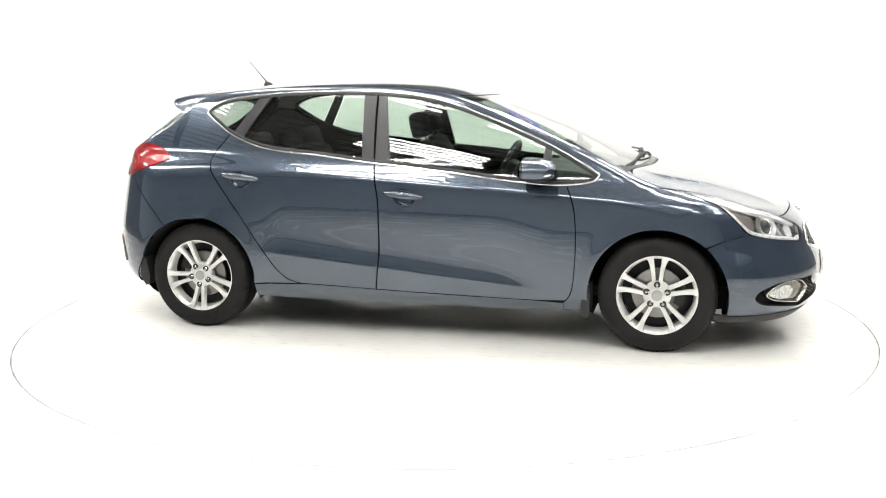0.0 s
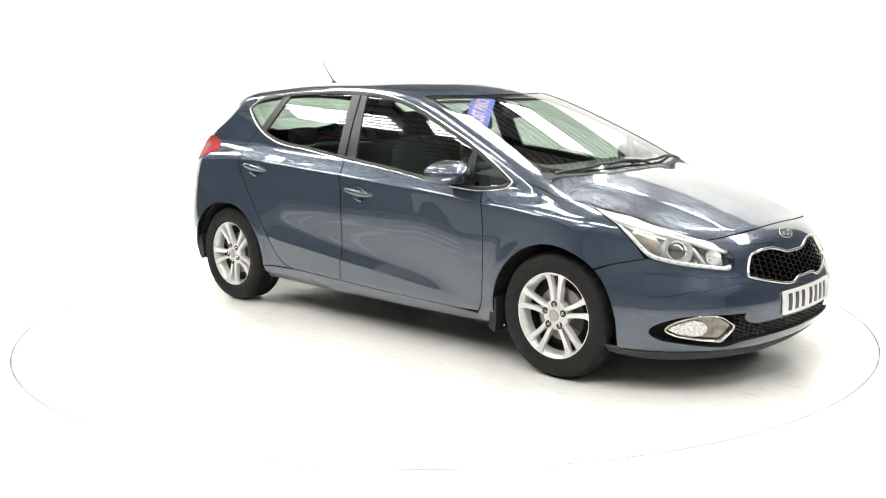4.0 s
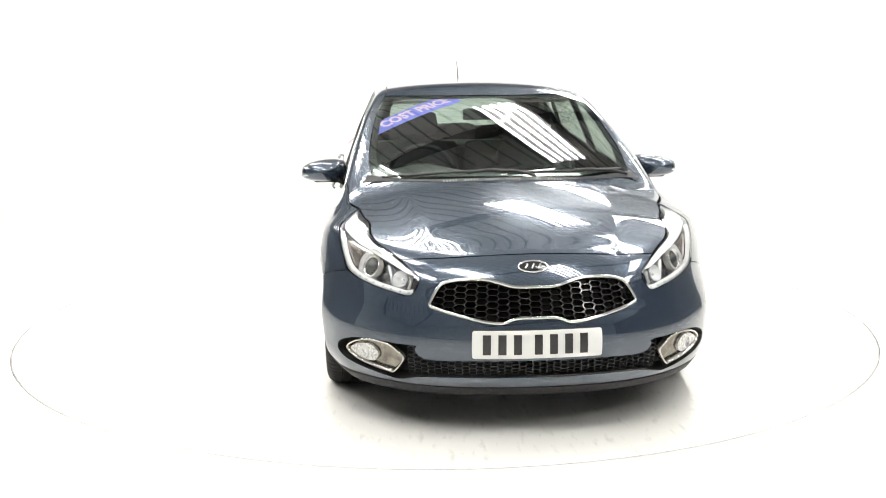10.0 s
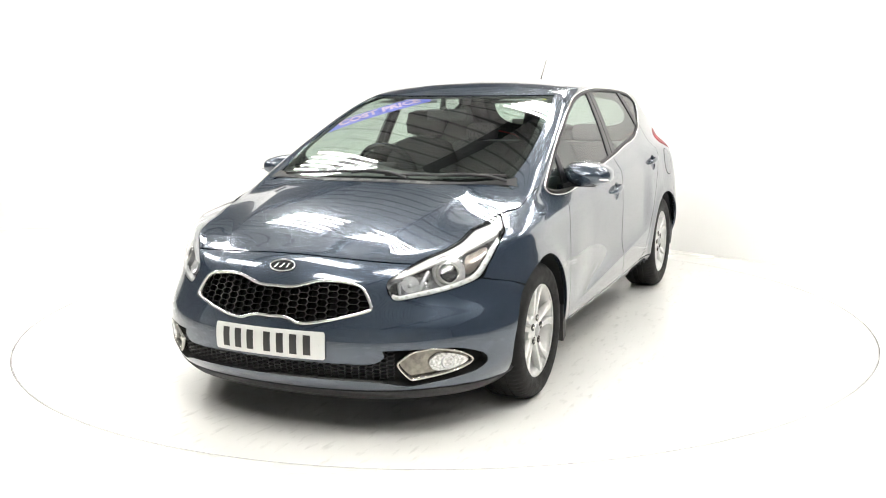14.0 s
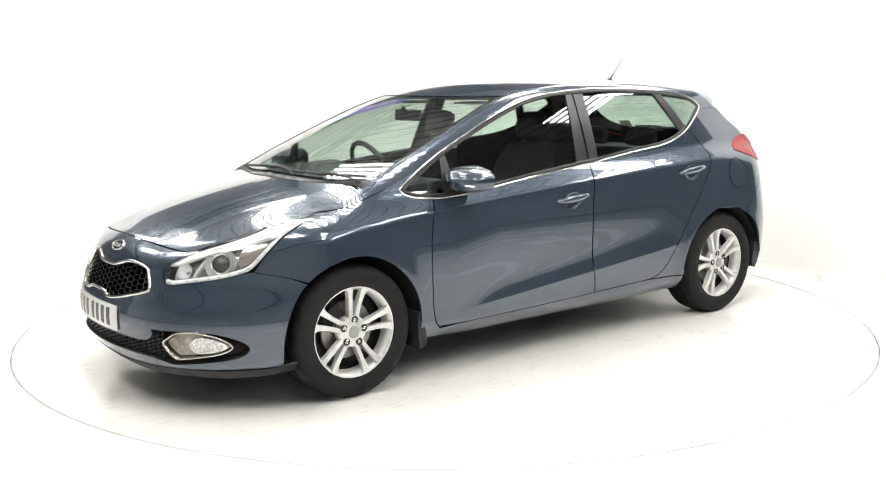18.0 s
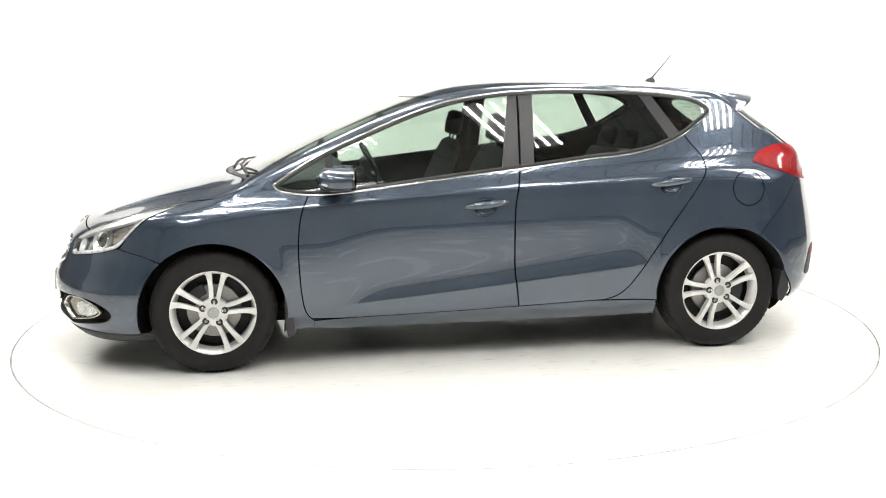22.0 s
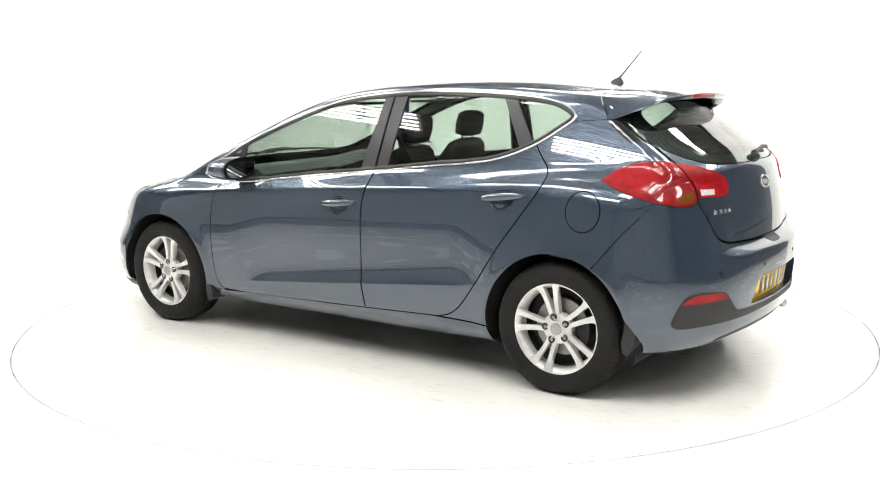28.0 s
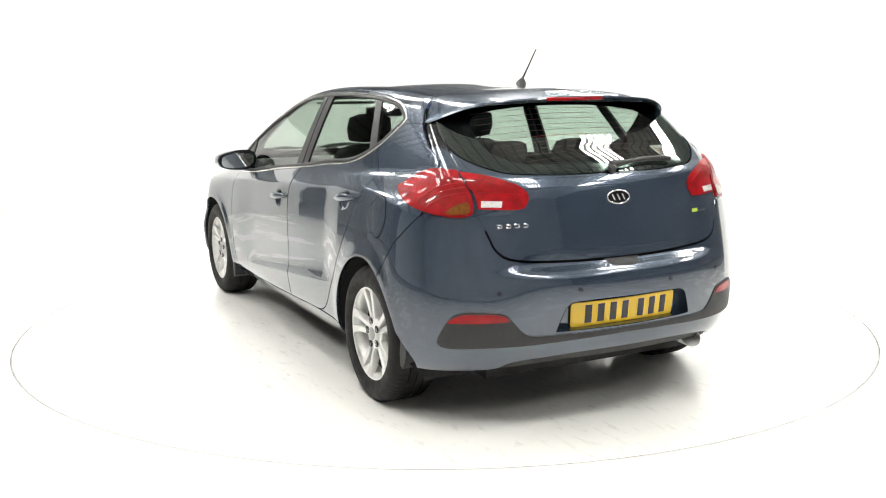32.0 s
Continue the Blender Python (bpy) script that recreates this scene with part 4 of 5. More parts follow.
def head_lamps():
    loop = dense(head_loop, .014)
    lamps = both("headlight", pocket(from_nose, loop, .055), lamp_bowl, car, "clear swept-back headlight with a bright brow and a round projector")
    two = lambda name, data, mat, label="": [link_mesh(name, d, mat, o, label) for o, d in zip(lamps, (data, mirrored(data)))]
    two("cover", shell(from_nose, loop, step=.03, lift=.001, rim=.006), lens_glass, "clear polished cover")
    two("gap", strip(from_nose, dense(head_low, .014, False) + np.array([0, -.003]), .008, .001, False, -.001), seal_black, "dark gap round the lamp")
    brow = dense([(1.222, .855, 1), (1.09, .833), (.976, .815), (.870, .784), (.77, .755), (.69, .734), (.61, .706), (.555, .680), (.512, .657, 1), (.56, .663), (.62, .684), (.70, .708), (.80, .734), (.88, .753), (.976, .780), (1.06, .803), (1.14, .828)], .014)
    two("brow", shell(from_nose, brow, step=.02, lift=-.005, rim=.02), brow_white, "bright white brow along the top edge")
    low = dense([(.512, .594), (.545, .587), (.62, .597), (.72, .610), (.82, .628), (.895, .652), (.953, .702), (.998, .747), (1.05, .785)], .012, False)
    two("led_strip", strip(from_nose, low, .022, .006, lift=-.010, up=.01), brow_white, "row of clear daytime lights")
    for k in range(13):
        q = low[int((k + .5) / 13 * len(low))]
        m = on_skin(from_nose, q[0], q[1], .006)
        both_bm("led", lambda bm: box(bm, -.006, .006, 0, .004, -.004, .004, .0015, m), clear_lens, lamps)
    m = on_skin(from_nose, .765, .676, .038)
    both_bm("projector_ring", lambda bm: lathe(bm, [(.034, .010), (.037, .020), (.043, .024), (.047, .018), (.047, -.01), (.034, -.01)], 40, m), chrome, lamps, "chrome projector ring")
    both_bm("projector_lens", lambda bm: lathe(bm, [(.001, .030), (.012, .0285), (.022, .024), (.030, .015), (.035, .002)], 32, m), lens_dark, lamps, "dark round projector lens")
    both_bm("reflector_bowl", lambda bm: lathe(bm, [(.072, .022), (.066, .014), (.058, .004), (.048, -.006)], 40, m), reflector, lamps)
    m2 = on_skin(from_nose, .592, .640, .040)
    both_bm("high_beam", lambda bm: (lathe(bm, [(.036, .022), (.030, .008), (.018, -.006), (.002, -.012)], 28, m2), lathe(bm, [(.001, .010), (.007, .008), (.009, -.010)], 16, m2)), reflector, lamps, "high beam reflector")
    bar = dense([(.628, .605), (.652, .650), (.678, .695)], .012, False)
    two("divider", strip(from_nose, bar, .016, .014, lift=-.042, up=.02), reflector)
    bar = dense([(.548, .602), (.545, .630), (.552, .655)], .012, False)
    two("divider", strip(from_nose, bar, .010, .014, lift=-.036, up=.02), reflector)
    turn = dense([(.850, .660), (.890, .668), (.942, .712), (.982, .752), (.965, .770), (.91, .752), (.862, .738), (.845, .70)], .014)
    two("turn_signal", shell(from_nose, turn, step=.02, lift=-.022, rim=.02), turn_mat, "ribbed amber-tinged turn signal")
    end = dense([(.508, .604, 1), (.504, .640, 1), (.536, .656, 1), (.542, .600, 1)], .014)
    two("end_panel", shell(from_nose, end, step=.03, lift=-.030, rim=.01), lamp_dark)


lamp_bowl = Mat("bright_lamp_bowl", (.62, .62, .63), .16, .80).mottle(45, .45, .06).bump(38, .004).m
lens_dark = Mat("dark_projector_glass", (.02, .022, .025), .03, 0, Coat_Weight=1.0).m
turn_mat = Mat("ribbed_turn_lens", (.60, .53, .48), .18, .7, Coat_Weight=1.0).mottle(90, .18, .05).m
head_lamps()


def fog_lamps():
    loop = dense([(.832, .320), (.782, .356), (.687, .381), (.598, .376), (.554, .351), (.528, .322), (.575, .260), (.608, .258), (.701, .272), (.787, .290)], .012)
    lamps = both("fog_light", shell(from_nose, shrink(loop, .006), step=.02, lift=-.018, rim=.02), fog_metal, car, "fog lamp in a pointed chrome bezel")
    two = lambda name, data, mat, label="": [link_mesh(name, d, mat, o, label) for o, d in zip(lamps, (data, mirrored(data)))]
    two("bezel", strip(from_nose, loop, .008, .008, True, -.006, .02), satin_chrome, "chrome bezel")
    lens = dense([(.815, .322), (.765, .350), (.700, .362), (.660, .345), (.648, .318), (.672, .288), (.730, .285), (.785, .298)], .012)
    two("lens", shell(from_nose, lens, step=.02, lift=-.006, rim=.012), fog_lens, "fluted clear fog lens")
    m = on_skin(from_nose, .725, .322, .016)
    both_bm("bulb_ring", lambda bm: lathe(bm, [(.020, .014), (.026, .016), (.030, .010), (.030, 0)], 28, m), reflector, lamps)


fog_metal = Mat("dull_fog_metal", (.22, .205, .18), .20, 1.0).mottle(30, .3).m
fog_lens = Mat("fluted_fog_lens", (.62, .62, .60), .14, .4, Coat_Weight=1.0).mottle(110, .4, .05).m
fog_lamps()


def tail_lamps():
    outer = dense([(.990, 1.004, 1), (.912, 1.050), (.86, 1.072), (.809, 1.087), (.762, 1.092), (.690, 1.086, 1), (.652, 1.035), (.624, .986), (.612, .930), (.632, .902), (.704, .899), (.83, .927), (.92, .964)], .014)
    inner = dense([(.682, 1.080, 1), (.571, 1.064), (.474, 1.036), (.424, 1.009), (.405, .975), (.418, .937), (.442, .925), (.566, .928), (.600, .931, 1), (.614, .985), (.644, 1.034)], .014)
    lamps = both("tail_light", shell(from_tail, outer, step=.02, lift=.004, rim=.03), red_lens, car, "large red wrap-round tail lamp with an amber corner")
    two = lambda name, data, mat, label="": [link_mesh(name, d, mat, o, label) for o, d in zip(lamps, (data, mirrored(data)))]
    ring = dense([(.835, .947), (.794, .984), (.728, 1.037), (.662, 1.052), (.648, 1.010), (.626, .963), (.618, .925), (.640, .906), (.700, .905), (.76, .915)], .014)
    two("brake_panel", shell(from_tail, ring, step=.02, lift=.0065, rim=.004), deep_red, "darker red brake lens")
    two("lens_rib", strip(from_tail, dense([(.985, 1.003), (.91, 1.022), (.84, 1.052), (.775, 1.072), (.70, 1.068)], .014, False), .006, .002, lift=.002), red_lens)
    for k, (a0, a1, z0, z1) in enumerate(((.830, .668, .958, 1.040), (.812, .652, .946, 1.020), (.792, .640, .934, .998))):
        two("lens_step", strip(from_tail, dense([(a0, z0), ((a0 + a1) / 2 + .012, (z0 + z1) / 2 + .012), (a1, z1)], .014, False), .004, .0015, lift=.0065), red_lens, "raised step of the brake lens")
    two("turn_lens", shell(from_tail, dense([(.715, .912), (.690, .943), (.640, .960), (.626, .940), (.634, .912)], .012), step=.015, lift=.008, rim=.004), amber_lens, "amber turn lens")
    lids = [link_mesh("tailgate_light", d, red_lens, hatch, "red inner tail lamp with a white reversing lens") for d in (lambda s: (s, mirrored(s)))(shell(from_tail, inner, step=.02, lift=.004, rim=.03))]
    for name, loop, mat, lift in (("reverse_lens", [(.590, .937, 1), (.512, .935, 1), (.508, .962, 1), (.590, .965, 1)], clear_lens, .0065), ("upper_lens", [(.650, 1.050), (.560, 1.038), (.470, 1.008), (.440, .985), (.50, .992), (.62, 1.002)], deep_red, .0065)):
        d = shell(from_tail, dense(loop, .014), step=.02, lift=lift, rim=.004)
        for o, q in zip(lids, (d, mirrored(d))):
            link_mesh(name, q, mat, o)


tail_lamps()


# ---- grilles ----
def lattice(chart, loop, du, dz, depth, lift, material, name, parent, label, bar=.85):
    """Flat-lying hexagon cells, each a real ring with depth; those cut by the border are left whole behind it."""
    lim = shrink(np.asarray(loop), -.004)
    lo, hi = lim.min(0), lim.max(0)
    hexa = [(-.5, 0), (-.32, .5), (.32, .5), (.5, 0), (.32, -.5), (-.32, -.5)]
    verts, faces, cells = [], [], []
    i = 0
    u = -math.ceil(hi[0] / (du * .82)) * du * .82
    while u <= hi[0] + du:
        z = lo[1] - dz + (dz / 2 if i % 2 else 0)
        while z <= hi[1] + dz:
            if inside(np.array([(u, z)]), [lim])[0]:
                cells.append((u, z))
            z += dz
        u += du * .82
        i += 1
    flat = []
    for u, z in cells:
        flat += [(u + a * du * 1.0, z + b * dz) for a, b in hexa] + [(u + a * du * bar, z + b * dz * bar) for a, b in hexa]
    p = chart(np.array(flat))
    n = gradient(p)
    top, low = p + n * lift, p + n * (lift - depth)
    for c in range(len(cells)):
        k = c * 12
        base = len(verts)
        verts += [tuple(v) for v in top[k:k + 12]] + [tuple(v) for v in low[k + 6:k + 12]]
        for a in range(6):
            b = (a + 1) % 6
            faces += [(base + a, base + b, base + 6 + b, base + 6 + a), (base + 6 + a, base + 6 + b, base + 12 + b, base + 12 + a)]
    ob = link_mesh(name, (verts, faces, []), material, parent, label)
    ob["kind"] = "stuff"
    return ob


mesh_black = Mat("gloss_black_grille", (.010, .010, .011), .22, 0, Coat_Weight=.8).m
vent_grey = Mat("grey_vent_mesh", (.20, .20, .20), .5).m
grille_frame = link_mesh("grille", strip(from_nose, shrink(grille_loop, .002), .0135, .008, True, .0, .03), chrome, car, "chrome grille surround with a pinched middle")
lattice(from_nose, shrink(grille_loop, .006), .054, .0235, .026, -.010, mesh_black, "grille_mesh", grille_frame, "gloss black honeycomb mesh", .88)
intake = link_mesh("lower_intake", strip(from_nose, dense(whole([(0, .262), (.25, .262), (.40, .258), (.47, .252)])[:4], .02, False), .006, .004), black_plastic, car, "black lower air intake")
lattice(from_nose, dense(whole([(0, .326), (.25, .326), (.40, .324), (.47, .350), (.50, .365), (.505, .30), (.50, .255), (.40, .258), (.25, .262), (0, .262)]), .014), .034, .018, .014, -.016, black_plastic, "intake_mesh", intake, "black honeycomb mesh")


# ---- number plates, emblems ----
def plate(name, chart, half, z0, z1, lift, material, radius, label):
    ob = link_mesh(name, shell(chart, dense(whole([(0, z1), (half - .006, z1), (half, z1 - .006), (half, z0 + .006), (half - .006, z0), (0, z0)])), step=.022, lift=lift, rim=.006, gap=0), material, car, label)
    wide, space, at = .050 / radius, .011 / radius, -.219 / radius
    for k in range(7):
        if k == 3:
            at += .022 / radius
        zc, h = (z0 + z1) / 2, .0395
        link_mesh("plate_mark", shell(chart, dense([(at, zc - h, 1), (at + wide * .64, zc - h, 1), (at + wide * .64, zc + h, 1), (at, zc + h, 1)], .012), step=.012, lift=lift + .0012, rim=.002, gap=0), plate_ink, ob, "plain dark bar")
        at += wide + space
    for a in (-half * .90, half * .90):
        link_mesh("plate_screw", shell(chart, ellipse(a, (z0 + z1) / 2 + .003, .004, .004, 10), step=.01, lift=lift + .002, rim=.002, gap=0), material, ob)


plate("front_number_plate", from_nose, .2515, .345, .456, .010, plate_white, 1.035, "white front number plate with plain dark bars")
plate("rear_number_plate", from_tail, .2440, .424, .530, -.032, plate_yellow, 1.09, "yellow rear number plate with plain dark bars")


def emblem(name, chart, a, z, ra, rz, parent):
    ob = link_mesh(name, shell(chart, ellipse(a, z, ra, rz), step=.02, lift=.004, rim=.006, gap=0), gloss_black, parent, "oval chrome-rimmed emblem")
    link_mesh("rim", strip(chart, ellipse(a, z, ra, rz), .007, .004, True, .003), chrome, ob)
    for da in (-.45, 0, .45):
        link_mesh("emblem_bar", strip(chart, np.array([(a + da * ra - .10 * ra, z - rz * .42), (a + da * ra, z), (a + da * ra + .10 * ra, z + rz * .42)]), .009, .003, lift=.004), chrome, ob)


emblem("emblem", from_nose, 0, .692, .066, .0195, front_bumper)
emblem("emblem", from_tail, 0, .955, .056, .028, hatch)
for k in range(4):
    a = .530 - k * .033
    link_mesh("badge_letter", strip(from_tail, dense([(a, .856), (a - .014, .856), (a - .020, .862), (a - .014, .868), (a, .868)], .01, False), .006, .003, lift=.001), chrome, hatch, "plain chrome badge stroke")
green = Mat("lime_badge", (.42, .55, .06), .3).m
link_mesh("badge", shell(from_tail, np.array([(-.445, .856), (-.412, .856), (-.412, .872), (-.445, .872)]), step=.02, lift=.002, rim=.002, gap=0), green, hatch, "small plain lime badge")
link_mesh("badge", shell(from_tail, np.array([(-.495, .858), (-.450, .858), (-.450, .864), (-.495, .864)]), step=.02, lift=.002, rim=.002, gap=0), chrome, hatch)


# ---- rear bumper fittings ----
insert_loop = dense(whole([(0, .412), (.256, .412), (.400, .414), (.436, .432), (.472, .480), (.502, .512), (.56, .520), (.634, .523), (.680, .508), (.704, .480), (.738, .410), (.738, .378), (.700, .362), (.55, .366), (.40, .372), (.2, .382), (0, .386)]), .016)
insert = link_mesh("bumper_insert", shell(from_tail, insert_loop, step=.03, lift=.004, rim=.008), black_plastic, car, "black lower bumper insert")
for side in (0, 1):
    d = shell(from_tail, dense([(.700, .472), (.676, .498), (.634, .512), (.515, .508), (.490, .478)], .014), step=.02, lift=.007, rim=.008)
    link_mesh("reflector", mirrored(d) if side else d, red_lens, insert, "red bumper reflector")
link_mesh("rear_valance", shell(from_tail, dense(whole([(0, .322), (.272, .317), (.47, .295), (.53, .264), (.48, .262), (.3, .282), (0, .286)])), step=.03, lift=-.008), black_plastic, car, "black lower valance")
for a in (.521, .221, -.195, -.50):
    link_mesh("parking_sensor", shell(from_tail, ellipse(a, .596, .0085, .0095, 16), step=.01, lift=.002, rim=.004, gap=0), gloss_black, rear_bumper, "small round parking sensor")


link_mesh("gate_handle", shell(from_tail, dense([(-.085, .703, 1), (-.062, .676), (0, .671), (.062, .676), (.085, .703, 1)], .014), step=.02, lift=.002, rim=.004), black_plastic, rear_bumper, "dark tailgate handle recess")


def exhaust():
    bm = bmesh.new()
    rings = []
    for r, x in ((.030, -1.75), (.034, -1.90), (.038, -1.97), (.040, -2.025), (.037, -2.026), (.035, -1.98), (.030, -1.88)):
        rings.append([bm.verts.new((x + .022 * math.sin(2 * math.pi * i / 28) * (x < -1.95), -.425 + r * 1.45 * math.cos(2 * math.pi * i / 28), .282 + r * .9 * math.sin(2 * math.pi * i / 28))) for i in range(28)])
    for a, b in zip(rings, rings[1:]):
        for i in range(28):
            bm.faces.new((a[i], a[(i + 1) % 28], b[(i + 1) % 28], b[i]))
    part("exhaust_tip", bm, alloy, car, "oval chrome exhaust tip")
    bm = bmesh.new()
    box(bm, -1.80, -1.50, -.66, .1, .225, .33, .04)
    part("silencer", bm, dark_metal, car)


exhaust()


# ---- roof spoiler ----
def spoiler():
    front = spline((0, 0), (.8, .535), (.9, .594), (1, .654))
    rows = []
    for i in range(-24, 25):
        s = abs(i) / 24
        sign = 1 if i >= 0 else -1
        y = float(front(s))
        ax = -1.409 - .078 * float(ramp(np.array(s), .84, 1.0))
        az = float(from_top(np.array([(ax, min(y, .60))]))[0][2]) + .001
        if s > .88:
            az = az * (1 - (s - .88) / .12) + 1.272 * (s - .88) / .12
        bx = float(spline((0, -1.712), (.5, -1.698), (.75, -1.655), (.9, -1.585), (1, -1.505))(s))
        bz = float(spline((0, 1.378), (.5, 1.364), (.75, 1.341), (.9, 1.302), (1, 1.266))(s))
        by = y * (1 - .012 * s)
        sec = []
        for t in (0, .2, .4, .6, .8, .93, 1.0):
            sec.append((ax + (bx - ax) * t, sign * (y + (by - y) * t), az + (bz - az) * t + .012 * math.sin(math.pi * t) * (1 - s * .6)))
        thin = max(.06, 1 - s ** 3)
        sec += [(bx - .002, sign * by, bz - .008 * thin), (bx + .010, sign * by * .995, bz - .022 * thin), ((ax + bx) / 2 - .02, sign * by * .985, (az + bz) / 2 - .050 * thin), (ax - .05 * thin, sign * y * .985, az - .070 * thin), (ax - .004 * thin, sign * y * .992, az - .03 * thin)]
        rows.append(sec)
    bm = bmesh.new()
    rings = [[bm.verts.new(p) for p in r] for r in rows]
    k = len(rings[0])
    for a, b in zip(rings, rings[1:]):
        for j in range(k):
            bm.faces.new((a[j], a[(j + 1) % k], b[(j + 1) % k], b[j]))
    bm.faces.new(rings[0])
    bm.faces.new(rings[-1][::-1])
    ob = part("roof_spoiler", bm, paint, car, "body-coloured roof spoiler with a high brake lamp", 50)
    bm = bmesh.new()
    box(bm, -1.716, -1.690, -.138, .162, 1.356, 1.372, .004)
    part("high_brake_light", bm, red_lens, ob, "long red high brake lamp")


spoiler()


# ---- door handles, mirrors, fuel flap ----
def handle(x0, x1, z0, z1, doors):
    edge = grip_bowl(x0, x1, z0, z1, 1.06)
    mid = edge.mean(0)
    rows = []
    for k in range(8):                              # a round bowl, sunk into the door
        a = k / 7 * math.pi / 2
        q = from_side(mid + (edge - mid) * max(math.cos(a), .03))
        rows.append(q - gradient(q) * (.002 + .015 * math.sin(a)))
    m = len(edge)
    cup_f = [(k * m + i, k * m + (i + 1) % m, (k + 1) * m + (i + 1) % m, (k + 1) * m + i) for k in range(7) for i in range(m)]
    cup_v = [tuple(p) for r in rows for p in r]
    n, rings = 22, []
    q = from_side(np.array([(x0 + (x1 - x0) * i / n, z0 + (z1 - z0) * i / n) for i in range(n + 1)]))
    g = gradient(q)
    for i in range(n + 1):
        e = math.sin(math.pi * i / n) ** .55
        c = q[i] + g[i] * (.002 + .024 * e)
        h, w = .004 + .0150 * e, .004 + .009 * e
        rings.append([tuple(c + np.array([0, 0, h * math.sin(t)]) + g[i] * w * math.cos(t) * (1 - .35 * abs(math.sin(t)))) for t in np.linspace(0, 2 * math.pi, 17)[:-1]])
    for side, door in enumerate(doors):
        fix = (1, -1, 1) if side else (1, 1, 1)
        for name, faces, verts, label in (("handle_cup", cup_f, cup_v, "body-coloured hand recess"), ("door_handle", [(i * 16 + j, i * 16 + (j + 1) % 16, i * 16 + 16 + (j + 1) % 16, i * 16 + 16 + j) for i in range(n) for j in range(16)], [p for r in rings for p in r], "body-coloured handle")):
            bm = bmesh.new()
            vs = [bm.verts.new((p[0], p[1] * fix[1], p[2])) for p in verts]
            for k in faces:
                bm.faces.new([vs[i] for i in k])
            if name == "door_handle":
                bm.faces.new(vs[:16])
                bm.faces.new(vs[-16:])
            ob = part(name, bm, paint, door, label, 60)
            if name == "handle_cup" and sum(f.normal.y * f.area for f in ob.data.polygons) * fix[1] < 0:
                ob.data.flip_normals()
        lock = from_side(np.array([(x0 + (x1 - x0) * .80, z0 + (z1 - z0) * .80)]))[0]
        if door is doors[1] and x0 > 0:
            bm = bmesh.new()
            lathe(bm, [(.001, .003), (.006, .003), (.008, .001), (.008, -.004)], 16, Matrix.Translation((lock[0], -lock[1] - .021, lock[2])) @ Matrix.Rotation(math.pi, 4, "Z"))
            part("door_lock", bm, steel, door, "small round key lock")


handle(*GRIP_FRONT, doors1)
handle(*GRIP_REAR, doors2)
flap = link_mesh("fuel_flap", shell(from_side, ellipse(-1.477, .868, .083, .088, 48), step=.03, lift=.0008, rim=.006, gap=0), paint, car, "round fuel flap")
link_mesh("flap_gap", strip(from_side, ellipse(-1.477, .868, .085, .090, 48), .0055, .0012, True), seal_black, flap)


def mirrors():
    def block(bm, x0, x1, c, ry, rz, n=20, m=9, squash=2.6):
        rings = []
        for i in range(m + 1):
            t = i / m
            x = x0 + (x1 - x0) * t
            s = math.sqrt(max(0, 1 - (1 - t) ** 3.4)) if t < 1 else 1.0
            ring = []
            for k in range(n):
                a = 2 * math.pi * k / n
                cy, cz = math.cos(a), math.sin(a)
                e = (abs(cy) ** squash + abs(cz) ** squash) ** (-1 / squash)
                yy = cy * e * ry * max(s, .02)
                ring.append(bm.verts.new((x, c[0] + yy + .012 * (1 - t), c[1] + cz * e * rz * max(s, .02) * (1 - .22 * (yy / ry) * (1 if yy > 0 else .3)) - .10 * yy * .4)))
            rings.append(ring)
        for a, b in zip(rings, rings[1:]):
            for k in range(n):
                bm.faces.new((a[k], a[(k + 1) % n], b[(k + 1) % n], b[k]))
        bm.faces.new(rings[0])
        return rings[-1]

    def shell_bm(bm):
        bm.faces.new(block(bm, .812, .640, (.908, .974), .122, .062, squash=3.0)[::-1])
    made = both_bm("door_mirror", shell_bm, paint, doors1, "body-coloured door mirror with a clear turn strip", 50)
    def back(bm):
        ring = block(bm, .660, .628, (.908, .974), .120, .062, m=3)
        bm.faces.new(ring[::-1])
    both_bm("mirror_frame", back, gloss_black, made)
    def low(bm):
        box(bm, .655, .750, .822, .962, .914, .934, .008)
    both_bm("lower_shell", low, gloss_black, made, "black lower mirror shell")
    def glass(bm):
        vs = []
        for k in range(28):
            a = 2 * math.pi * k / 28
            cy, cz = math.cos(a), math.sin(a)
            e = (abs(cy) ** 3 + abs(cz) ** 3) ** (-1 / 3)
            vs.append(bm.verts.new((.620 - .12 * cz * e * .045 - .03 * cy * .09, .908 + cy * e * .102, .972 + cz * e * .045 - .04 * cy * .094)))
        bm.faces.new(vs)
    both_bm("mirror_glass", glass, mirror_glass, made, "mirror glass")
    def strip_lamp(bm):
        tube(bm, [(.796 - .05 * (1 - math.cos(t * 1.5)) * .8, .896 + .134 * math.sin(t * 1.5), .964 - .012 * math.sin(t)) for t in np.linspace(.1, 1.0, 9)], [.003] + [.005] * 7 + [.003], 8)
    both_bm("turn_strip", strip_lamp, clear_lens, made, "clear turn signal strip")
    def foot(bm):
        spoke_loft(bm, [[(x, y, z0), (x - .075, y, z0 + .004), (x - .075, y, z1), (x, y, z1)] for x, y, z0, z1 in ((.790, .775, .893, .925), (.785, .800, .900, .930), (.765, .830, .912, .940), (.745, .86, .922, .950))])
    both_bm("mirror_foot", foot, gloss_black, made, "black mirror foot")


mirrors()


